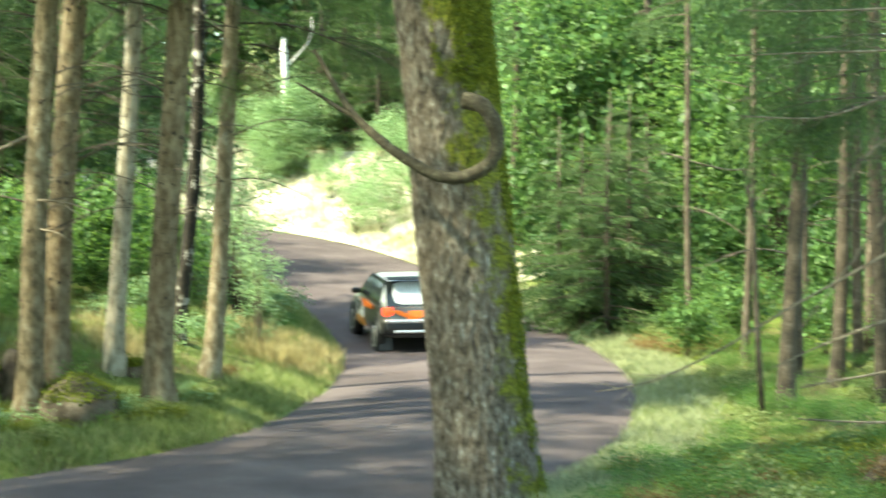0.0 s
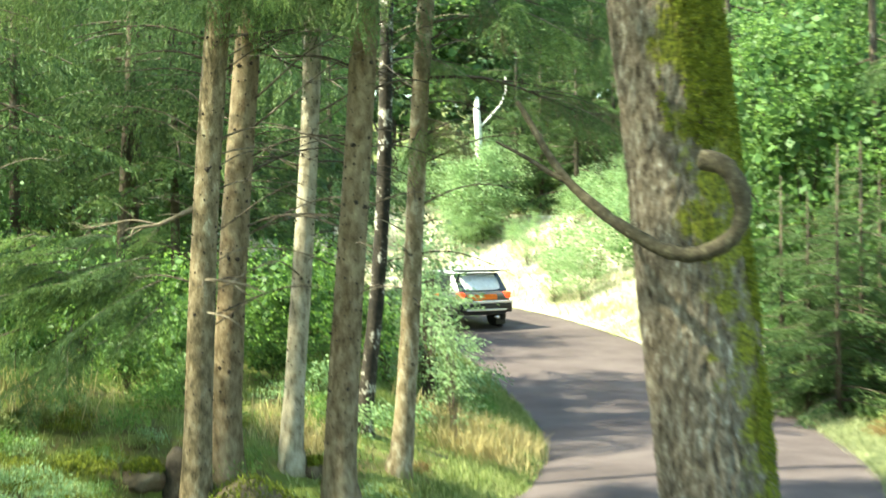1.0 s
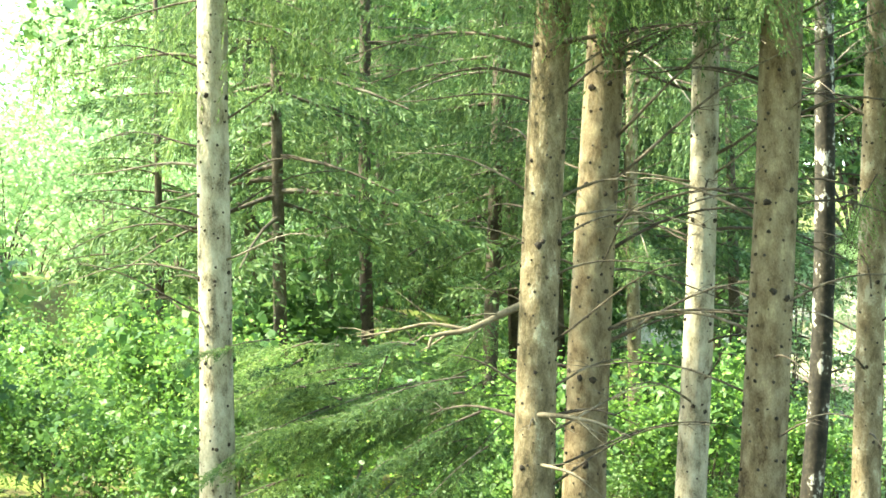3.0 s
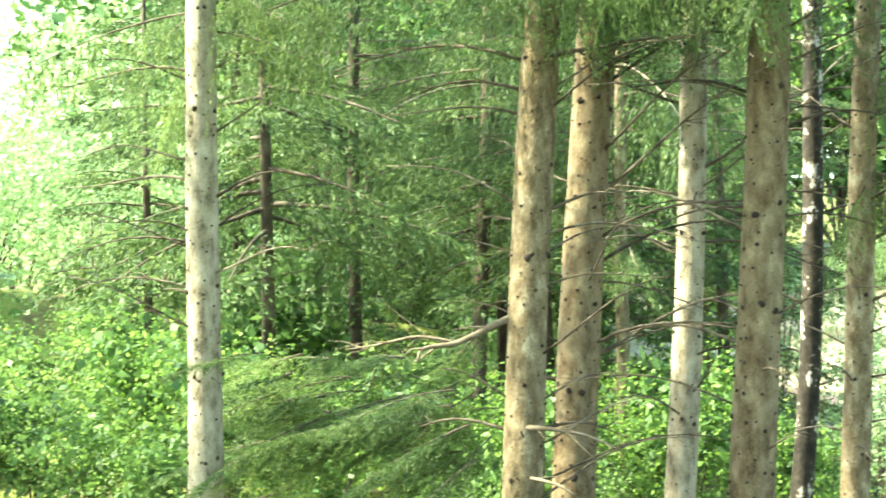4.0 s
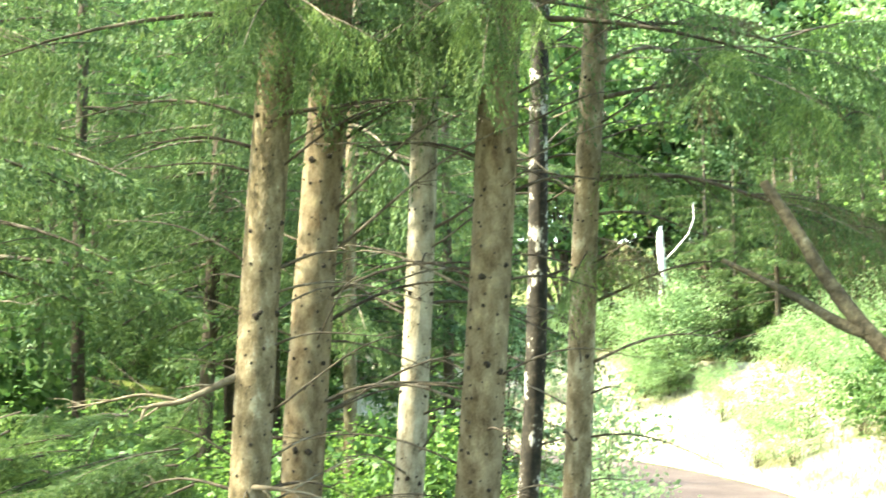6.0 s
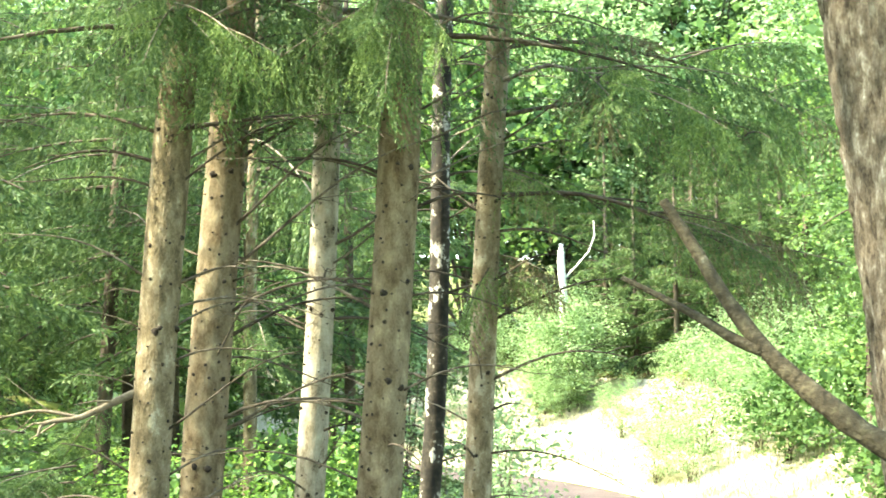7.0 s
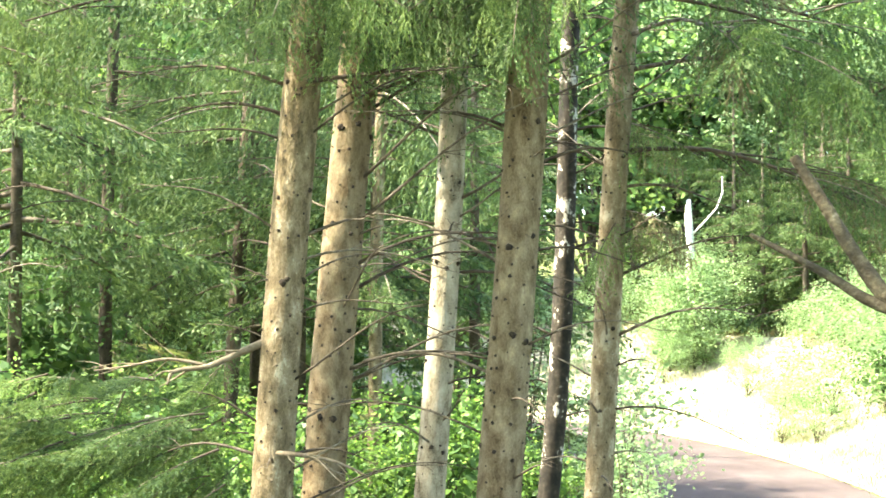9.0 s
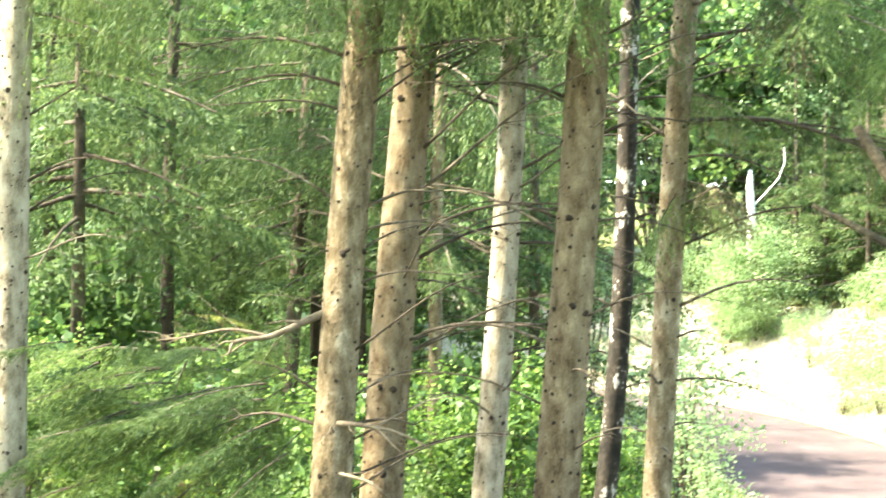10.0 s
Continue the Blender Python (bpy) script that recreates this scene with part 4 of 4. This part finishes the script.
for x, y, s in [(4.4, 30.5, 0.8), (5.6, 32, 1.0), (6.8, 30, 0.9), (7.6, 28, 0.8), (8.8, 31, 1.1), (5.4, 35, 1.0)]:
    put(BUSH_A, x, y, s)
for x, y, s in [(-3.4, 59.0, 1.25), (-2.2, 58.2, 1.15), (-1.0, 58.6, 1.3), (0.2, 57.6, 1.2), (1.4, 57.2, 1.3), (2.6, 56.4, 1.2), (-4.3, 60.4, 1.3), (0.8, 59.4, 1.5), (-1.7, 60, 1.5), (2.9, 35.4, 0.75), (3.9, 35.5, 0.9), (3.35, 34.6, 0.8), (2.5, 36.5, 0.8), (3.6, 36.6, 0.9), (4.4, 36.6, 0.8)]:
    put(YOUNG, x, y, s)
for x, y, s in [(-5.2, 57.2, 0.75), (-5.9, 57.4, 0.8), (-1.8, 60.2, 2.0), (1.2, 60, 1.9), (-4.2, 62, 2.2), (-7.6, 62.5, 2.0), (3.4, 58.5, 1.8), (-17.5, 35, 1.2), (-19, 37, 1.2), (-14.8, 33, 0.9), (-9.5, 62, 1.2), (-6, 61.5, 1.2), (-3, 61, 1.1), (-12, 63, 1.3)]:
    put(YOUNG_PALE, x, y, s)
for x, y, s in [(-7.2, 31.5, 0.8), (-12.6, 33.5, 0.9), (-13.5, 30, 0.9), (-10.8, 38, 1.0), (-15, 39, 1.0), (-15.5, 42, 1.2), (-17.2, 45, 1.2), (-13, 45, 1.1), (-6.5, 37, 0.9), (-3.2, 64, 1.1), (0.5, 63, 1.0), (7, 48, 1.0), (10.5, 40, 1.0), (7.6, 25.2, 0.7), (9, 28.5, 0.8), (11, 33, 1.0)]:
    put(TALL, x, y, s)
for x, y, s in [(-8.2, 31.4, 1.0), (-10.6, 28.0, 1.0), (-12.4, 30.6, 1.05), (-9.6, 33.6, 1.15), (-6.6, 35, 1.05)]:
    put(LAYER, x, y, s)
for i in range(34):
    x = -25 + 43 * (i % 17) / 16 + placed.uniform(-1.3, 1.3)
    y = (64 if i < 17 else 71) + placed.uniform(-2, 2) + 0.06 * abs(x)
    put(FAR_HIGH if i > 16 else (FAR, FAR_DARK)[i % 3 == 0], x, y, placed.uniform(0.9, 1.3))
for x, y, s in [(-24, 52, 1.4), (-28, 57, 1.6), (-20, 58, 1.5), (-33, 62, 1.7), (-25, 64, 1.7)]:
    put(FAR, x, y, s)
for x, y, s in [(5, 46, 1.2), (9, 47, 1.3), (12.5, 44, 1.3), (4, 54, 1.4), (8, 55, 1.5), (-16, 45, 1.2), (14, 38, 1.2), (7.5, 38.5, 1.0), (3.6, 42.5, 1.0)]:
    put(MID, x, y, s)
for x, y, s in [(6.5, 43, 1.0), (3, 46.5, 1.1), (10, 52, 1.4), (-12.5, 43, 1.1), (-8.5, 42, 0.9)]:
    put(MID_DARK, x, y, s)

# young beech on the verge; unseen trees added round the camera shade the road
SAPLING = build_bush("beech_sapling", 39, 26, 42, 0.55, 2.9, 0.07, M_LEAF_PALE, "young beech sapling with airy light leaves", "tree", 0.3, 0.17, 0.012, inner=False)
put(SAPLING, -3.6, 30, 1.1)
put(SAPLING, -3.2, 29.3, 0.75)
put(SAPLING, -3.9, 31.2, 0.95)
put(SAPLING, -3.0, 27.8, 0.6)
put(SAPLING, -4.6, 31.5, 0.8)
put(SAPLING, -4.1, 33, 0.9)
put(SAPLING, -4.9, 37, 1.0)
put(SAPLING, -5.6, 34, 1.1)
put(SAPLING, -5.7, 57.8, 0.85)
put(SAPLING, -5.2, 57.4, 0.95)
put(SAPLING, -6.2, 58.0, 0.8)
# Spruces out of view, added to keep sun off road and verge.
SHADE = build_spruce("spruce_tree", 45, 12, 2.6, 26, M_NEEDLE, "unseen tall spruce added for shade", base=2.0, trunk=0.15, pool=COARSE)
for x, y, s in [(-7.5, 5.5, 1.2), (-10, 0.5, 1.3), (-11.5, 4, 1.3), (-17.5, 14.5, 1.2), (-9, -3, 1.4), (9.5, 15, 1.1), (-20, 20, 1.2), (4, -4, 1.2), (-16.5, 17.5, 1.2), (-9.5, 8, 1.2)]:
    put(SHADE, x, y, s)

# Oaks out of view, added so that their crowns block the sun.
CANOPY = build_bush("oak_tree", 46, 110, 42, 4.6, 7.0, 0.3, M_LEAF, "unseen spreading oak added to shade the road", "tree", 7.5, 0.6, 0.16, inner=False)
put(CANOPY, -5.8, 10.6)
put(CANOPY, -11.2, 13.4, 0.95)
put(CANOPY, -9.0, 15.7, 0.92)

# low plants on the mound and verges
rng_low = random.Random(8)
for i in range(210):
    x, y = rng_low.uniform(-10, -1.5), rng_low.uniform(19, 44)
    s, _ = road_at(x, y)
    if s[0] < HALF + 0.7:
        continue
    put((LOW, LOW, LOW_PALE, MOSSY)[rng_low.randrange(4)], x, y, rng_low.uniform(0.5, 1.15))
for i in range(90):
    x, y = rng_low.uniform(2.4, 9), rng_low.uniform(16.5, 34)
    s, _ = road_at(x, y)
    if s[0] > -HALF - 1.4:
        continue
    put(LOW, x, y, rng_low.uniform(0.4, 1.0))
for x, y, s in [(-4.6, 21.6, 1.0), (-4.1, 21.7, 0.9), (-3.7, 22.0, 0.8), (-5.3, 21.2, 1.1), (-5.9, 21.3, 1.0), (-4.9, 20.8, 0.9), (-3.4, 23.0, 0.8), (-4.4, 22.2, 0.9), (-6.6, 21.8, 1.1), (3.6, 18.4, 1.0), (4.2, 18.9, 1.1), (3.1, 19.2, 0.9), (4.8, 19.5, 1.0), (2.9, 18.1, 0.8), (3.9, 17.4, 1.0), (5.3, 18.6, 1.1)]:
    put(MOSSY, x, y, s, dz=0.02)
for i in range(210):
    x, y = rng_low.uniform(1.2, 7.5), rng_low.uniform(12.5, 20.5)
    s, _ = road_at(x, y)
    if s[0] > -HALF - 0.5:
        continue
    put((LOW, LOW_DARK, MOSSY, RUST, LOW_DARK)[rng_low.randrange(5)], x, y, rng_low.uniform(0.35, 0.8))
# ferns, brambles and small bushes behind the outer verge
UNDER = build_bush("shrub", 61, 22, 60, 0.7, 1.0, 0.06, M_LEAF, "low green shrub behind the verge", base=0.0, spread=0.2, stem=0.007)
FERN = build_bush("fern", 62, 20, 40, 0.55, 0.55, 0.1, M_GRASS, "yellow-green fern clump behind the verge", "plant", 0.05, 0.16, 0.005)
for p, n in zip(LINE[27:62], nrm[27:62]):
    for o in (1.5, 2.4, 3.5, 4.8):
        q = p[:2] - n * (HALF + o + rng_low.uniform(-0.35, 0.35))
        put((UNDER, FERN, LOW, MOSSY)[rng_low.choice((0, 0, 1, 1, 2, 3))], q[0], q[1], rng_low.uniform(0.45, 0.85))
for x, y, s in [(3.9, 32.2, 1.0), (4.3, 31.3, 1.0), (4.9, 31.6, 0.9), (-3.2, 24.8, 0.5)]:
    put(RUST, x, y, s)


for i in range(150):
    x, y = rng_low.uniform(-7.8, -2.4), rng_low.uniform(18.6, 23.2)
    if road_at(x, y)[0][0] > HALF + 0.55 and abs(x + 4.7) + abs(y - 21.2) > 0.9:
        put((MOSSY, FERN, LOW_PALE, LOW, MOSSY)[rng_low.randrange(5)], x, y, rng_low.uniform(0.3, 0.65))


def grass(name, label, mat, spots, seed, hmin, hmax):
    """spots: (x, y, spread, count)"""
    rng = np.random.default_rng(seed)
    geo = Geo()
    for x, y, sp, n in spots:
        p = np.stack([rng.normal(x, sp, n), rng.normal(y, sp, n)], 1)
        s, _ = road_at(p[:, 0], p[:, 1])
        p = p[np.abs(s) > HALF - 0.05]
        n = len(p)
        if not n:
            continue
        c = np.column_stack([p, land(p[:, 0], p[:, 1]) - 0.03])
        d = np.column_stack([rng.normal(0, 0.35, n), rng.normal(0, 0.35, n), np.ones(n)])
        h = rng.uniform(hmin, hmax, n)
        geo.quads(blades(rng, c, d, h, 0.012 + 0.02 * h))
    tagged(part(name, geo, mat, smooth=False), label, "grass", kind="stuff")


inner = [(p[0] + n[0] * o, p[1] + n[1] * o, 0.25, 330) for p, n in zip(LINE[18:66], nrm[18:66]) for o in (HALF + 0.2, HALF + 0.6)]
outerv = [(p[0] - n[0] * o, p[1] - n[1] * o, 0.25, 330) for p, n in zip(LINE[26:70], nrm[26:70]) for o in (HALF + 0.15, HALF + 0.45, HALF + 0.8)]
grass("verge_grass", "green grass along the road's edge", M_GRASS, inner, 51, 0.06, 0.22)
grass("roadside_grass", "pale seeded grass along the road's edge", M_GRASS_PALE, outerv, 52, 0.05, 0.2)
grass("dry_grass", "tufts of straw-coloured dry grass", M_HAY, [(-2.6, 27.5, 0.35, 900), (-2.3, 29.5, 0.35, 900), (-3, 29, 0.4, 700), (-8.8, 22.8, 0.5, 350), (-7.6, 23.2, 0.4, 250), (-4.6, 24.4, 0.35, 500)], 53, 0.2, 0.5)
grass("bank_grass", "thin pale grass and herbs on the sunny bank", M_GRASS_PALE, [(p[0] - n[0] * o, p[1] - n[1] * o, 0.5, 150) for p, n in zip(LINE[60:90], nrm[60:90]) for o in (HALF + 0.8, HALF + 2.2, HALF + 3.8, HALF + 5.2)], 55, 0.12, 0.45)
grass("forest_grass", "short grass and moss on the forest floor", M_GRASS, [(rng_low.uniform(-8, -2), rng_low.uniform(19, 34), 0.5, 220) for i in range(70)] + [(rng_low.uniform(1.2, 8), rng_low.uniform(13, 30), 0.5, 220) for i in range(80)], 54, 0.06, 0.22)


# ---- the birch snag ----
def snag():
    ob = thing("birch_snag", pose(-5.5, 59, gz(-5.5, 59)), "broken white birch stump with one bent limb", "tree")
    h = 8.1 - gz(-5.5, 59)
    part("trunk", tube(Geo(), [(0, 0, -0.2), (0.03, 0, h * 0.35), (0.02, 0, h * 0.7), (-0.02, 0, h * 0.9), (0.0, 0, h)], [0.15, 0.13, 0.12, 0.11, 0.06], 10, rough=0.18, rng=random.Random(2)), M_BIRCH, ob)
    part("limb", tube(Geo(), [(0, 0, h - 1.1), (0.4, 0, h - 0.7), (0.8, 0, h - 0.25), (0.97, 0, h + 0.2), (0.95, 0, h + 0.65)], [0.035, 0.028, 0.024, 0.02, 0.009], 7), M_BIRCH, ob)


snag()


# ---- the rally car ----
M_PAINT = plain("grey_paint", (0.085, 0.084, 0.08), 0.32, 0.3, 0.6)
M_WHITE = plain("white_paint", (0.72, 0.74, 0.75), 0.3, coat=0.6)
M_ORANGE = plain("orange_paint", (0.8, 0.17, 0.02), 0.35, coat=0.5)
M_YELLOW = plain("amber_paint", (0.65, 0.25, 0.03), 0.35, coat=0.5)
M_BLACK = plain("black_plastic", (0.012, 0.012, 0.013), 0.5)
M_RUBBER = plain("rubber", (0.02, 0.02, 0.02), 0.85)
M_RIM = plain("rim", (0.62, 0.6, 0.56), 0.45, 0.3)
M_GLASS = plain("tinted_glass", (0.03, 0.036, 0.036), 0.08, coat=0.15)
M_LAMP = plain("tail_lamp", (0.7, 0.04, 0.015), 0.25, emit=0.7)
M_CHROME = plain("silver_trim", (0.75, 0.75, 0.75), 0.25, 0.7)


def loft(geo, rings):
    """Rings of equal length joined into a closed skin."""
    n = len(rings[0])
    verts = [v for r in rings for v in r]
    faces = [(i * n + k, (i + 1) * n + k, (i + 1) * n + (k + 1) % n, i * n + (k + 1) % n) for i in range(len(rings) - 1) for k in range(n)]
    faces += [tuple(range(n)), tuple((len(rings) - 1) * n + k for k in range(n - 1, -1, -1))]
    return geo.add(verts, faces)


def oval(w, h, power=0.45, n=28):
    """A rounded rectangle about the origin, half sizes w and h."""
    out = []
    for k in range(n):
        a = 2 * math.pi * (k + 0.5) / n
        c, s = math.cos(a), math.sin(a)
        out.append((w * math.copysign(abs(c) ** power, c), h * math.copysign(abs(s) ** power, s)))
    return out


def block(x0, x1, y0, y1, z0, z1, power=0.3):
    """A box with rounded upright edges and a small chamfer above and below."""
    cx, cy, w, h, e = (x0 + x1) / 2, (y0 + y1) / 2, (x1 - x0) / 2, (y1 - y0) / 2, min(0.02, (z1 - z0) * 0.2)
    return loft(Geo(), [[(cx + a, cy + b, z) for a, b in oval(max(w - i, 0.002), max(h - i, 0.002), power, 20)] for z, i in ((z0, e), (z0 + e, 0), (z1 - e, 0), (z1, e))])


def sheet(corners, thick=0.012):
    """A thin curved-free plate with four corners, thickened along its normal."""
    c = [Vector(p) for p in corners]
    n = (c[1] - c[0]).cross(c[3] - c[0]).normalized() * thick
    return Geo().add([*c, *[p - n for p in c]], [(0, 1, 2, 3), (7, 6, 5, 4), (0, 4, 5, 1), (1, 5, 6, 2), (2, 6, 7, 3), (3, 7, 4, 0)])


CABIN = [(0.9, -1.8, 1.0, 0.775), (1.02, -1.74, 0.78, 0.75), (1.2, -1.6, 0.48, 0.69), (1.34, -1.47, 0.22, 0.63), (1.4, -1.36, 0.06, 0.57), (1.425, -1.15, -0.15, 0.45)]


def shell(z):
    """The cabin's rear, front and half width at a height."""
    for a, b in zip(CABIN[:-1], CABIN[1:]):
        if z <= b[0]:
            f = (z - a[0]) / (b[0] - a[0])
            return [a[i] + (b[i] - a[i]) * f for i in (1, 2, 3)]
    return CABIN[-1][1:]


def rally_car():
    """The car looks along +y; its origin lies on the road midway between the axles."""
    ob = thing("rally_car", pose(0, 34, 0), "small grey, white and orange rally hatchback driving away", "car")
    secs = [(-1.9, 0.45, 0.78, 0.68), (-1.86, 0.38, 0.88, 0.76), (-1.78, 0.34, 0.93, 0.8), (-1.2, 0.3, 0.95, 0.825), (0.0, 0.28, 0.94, 0.825), (0.95, 0.29, 0.93, 0.82), (1.3, 0.3, 0.88, 0.81), (1.65, 0.34, 0.8, 0.78), (1.83, 0.4, 0.7, 0.7), (1.9, 0.45, 0.62, 0.6)]
    body = part("body", loft(Geo(), [[(x, y, (zb + zt) / 2 + z) for x, z in oval(hw, (zt - zb) / 2, 0.4)] for y, zb, zt, hw in secs]), M_PAINT, ob, "dark grey painted body")
    cab = part("cabin", loft(Geo(), [[(x, (y0 + y1) / 2 + y, z) for x, y in oval(hw, (y1 - y0) / 2, 0.28, 36)] for z, y0, y1, hw in CABIN]), M_WHITE, ob, "white roof and pillars")

    def rear(x0, x1, z0, z1, off=0.012):
        (r0, _, _), (r1, _, _) = shell(z0), shell(z1)
        return [(x0, r0 - off, z0), (x1, r0 - off, z0), (x1 * 0.93, r1 - off, z1), (x0 * 0.93, r1 - off, z1)]
    part("rear_window", sheet(rear(-0.72, 0.72, 0.95, 1.39)), M_GLASS, cab, smooth=False)
    for s in (-1, 1):
        def flank(y0, y1, y2, y3, z0, z1, off=0.016):
            """A pane that follows the cabin's curved side, from (y0, y1) below to (y3, y2) above."""
            n, verts = 8, []
            for i in range(n + 1):
                f = i / n
                z = z0 + (z1 - z0) * f
                h = shell(z)[2]
                verts += [(s * (h + d), y, z) for y in (y0 + (y3 - y0) * f, y1 + (y2 - y1) * f) for d in (off, off - 0.02)]
            faces = [q for i in range(n) for a in (4 * i,) for q in ((a, a + 2, a + 6, a + 4), (a + 1, a + 5, a + 7, a + 3), (a, a + 4, a + 5, a + 1), (a + 2, a + 3, a + 7, a + 6))]
            return Geo().add(verts, [f[::s] for f in faces] + [(0, 1, 3, 2), (4 * n, 4 * n + 2, 4 * n + 3, 4 * n + 1)])
        part("window_surround", flank(-1.4, 0.8, 0.2, -1.18, 0.92, 1.375, 0.009), M_BLACK, cab, "dark window surround", smooth=False)
        part("side_window", flank(-0.36, 0.68, 0.16, -0.38, 0.95, 1.355), M_GLASS, cab, smooth=False)
        part("quarter_window", flank(-1.3, -0.42, -0.44, -1.12, 0.96, 1.36), M_GLASS, cab, smooth=False)
        part("door_panel", sheet([(s * 0.838, y, z) for y, z in ((0.0, 0.5), (0.72, 0.4), (0.72, 0.86), (0.1, 0.86))][::s]), M_WHITE, body, "white door with a number panel", smooth=False)
        part("door_stripe", sheet([(s * 0.845, y, z) for y, z in ((-1.0, 0.8), (0.0, 0.74), (0.3, 0.9), (-1.0, 0.88))][::s]), M_ORANGE, body, "orange stripe", smooth=False)
        part("sill_stripe", sheet([(s * 0.846, y, z) for y, z in ((-0.3, 0.36), (0.75, 0.36), (0.75, 0.5), (0.1, 0.5))][::s]), M_YELLOW, body, "yellow-orange flash", smooth=False)
        part("number_bar", sheet([(s * 0.85, y, z) for y, z in ((0.25, 0.62), (0.55, 0.62), (0.55, 0.8), (0.25, 0.8))][::s]), M_BLACK, body, smooth=False)
        part("tail_lamp", block(min(s * 0.6, s * 0.79), max(s * 0.6, s * 0.79), -1.885, -1.72, 0.77, 0.93), M_LAMP, body, "glowing red tail lamp")
        m = part("mirror", block(min(s * 0.8, s * 0.97), max(s * 0.8, s * 0.97), 0.52, 0.62, 0.93, 1.04), M_BLACK, ob)
        part("mud_flap", sheet([(s * 0.55, -1.58, 0.08), (s * 0.83, -1.58, 0.08), (s * 0.83, -1.52, 0.4), (s * 0.55, -1.52, 0.4)]), M_BLACK, ob, smooth=False)
        for y in (-1.22, 1.22):
            arch = Geo()
            loft(arch, [[(s * x, y + r * math.cos(a), 0.32 + r * math.sin(a)) for a in [2 * math.pi * k / 24 for k in range(24)]] for x, r in ((0.7, 0.37), (0.832, 0.37), (0.84, 0.35))])
            part("wheel_arch", arch, M_BLACK, body, "dark wheel arch")
    part("rear_bumper", block(-0.8, 0.8, -1.96, -1.75, 0.42, 0.7), M_BLACK, ob)
    part("bumper_cover", block(-0.79, 0.79, -1.975, -1.8, 0.65, 0.72), M_CHROME, ob, "white bumper top")
    part("bumper_strip", block(-0.6, 0.6, -1.985, -1.9, 0.46, 0.52), M_CHROME, ob, "bright silver strip")
    part("plate_panel", sheet([(-0.32, -1.915, 0.75), (0.34, -1.915, 0.75), (0.34, -1.885, 0.88), (-0.32, -1.885, 0.88)]), M_ORANGE, body, "orange panel", smooth=False)
    part("tail_stripe", sheet([(-0.66, -1.905, 0.88), (-0.5, -1.905, 0.9), (-0.1, -1.92, 0.72), (-0.3, -1.92, 0.72)]), M_ORANGE, body, "slanting orange stripe", smooth=False)
    part("spoiler", loft(Geo(), [[(x, y, z) for y, z in ((-1.66, 1.435), (-1.66, 1.455), (-1.35, 1.47), (-1.35, 1.44))] for x in (-0.66, -0.64, 0.64, 0.66)]), M_BLACK, ob, "black roof spoiler", smooth=False)
    part("exhaust", tube(Geo(), [(0.35, -1.7, 0.3), (0.35, -1.98, 0.3)], [0.035, 0.035], 10), M_CHROME, ob)
    spin = []
    for s in (-1, 1):
        for y in (-1.22, 1.22):
            rings = [[(x, r * math.cos(a), r * math.sin(a)) for a in [2 * math.pi * k / 28 for k in range(28)]] for x, r in ((-0.1, 0.2), (-0.1, 0.28), (-0.08, 0.305), (0.08, 0.305), (0.1, 0.28), (0.1, 0.2))]
            w = part("wheel", loft(Geo(), rings), M_RUBBER, ob, "dirty gravel tyre")
            w.location = (s * 0.74, y, 0.305)
            rim = part("rim", loft(Geo(), [[(s * x, r * math.cos(a), r * math.sin(a)) for a in [2 * math.pi * k / 28 for k in range(28)]] for x, r in ((0.02, 0.205), (0.108, 0.205), (0.112, 0.18), (0.09, 0.16), (0.09, 0.05), (0.105, 0.04))]), M_RIM, w, "pale alloy rim")
            for k in range(6):
                a = math.pi * k / 3
                c, sn = math.cos(a), math.sin(a)
                part("spoke", sheet([(s * 0.112, c * r - sn * e, sn * r + c * e) for r, e in ((0.04, -0.02), (0.17, -0.014), (0.17, 0.014), (0.04, 0.02))][::s]), M_BLACK, w, smooth=False)
            spin.append((w, s, y))
    return ob, spin


car, wheels = rally_car()


def motions():
    rows = [(0.0, -0.78, 33.9, 0.05, 13), (0.25, -1.25, 37.3, 0.24, 19), (0.5, -2.4, 41.0, 0.62, 27), (0.75, -3.8, 44.3, 0.95, 33), (1.0, -5.3, 47.2, 1.24, 38), (1.5, -9.6, 53.0, 1.83, 56), (2.0, -15.5, 56.1, 2.14, 70), (3.0, -29, 58.5, 2.44, 83), (5.0, -57, 60, 2.55, 88), (10.0, -58, 60, 2.55, 88)]
    walk(car, [(t, pose(x, y, z, 3 if t < 1.6 else 0, 0, yaw)) for t, x, y, z, yaw in rows])
    for w, s, y in wheels:
        walk(w, [(i * 0.1, pose(s * 0.74, y, 0.305, -66 * i if i <= 30 else -1980)) for i in range(0, 101)])


motions()
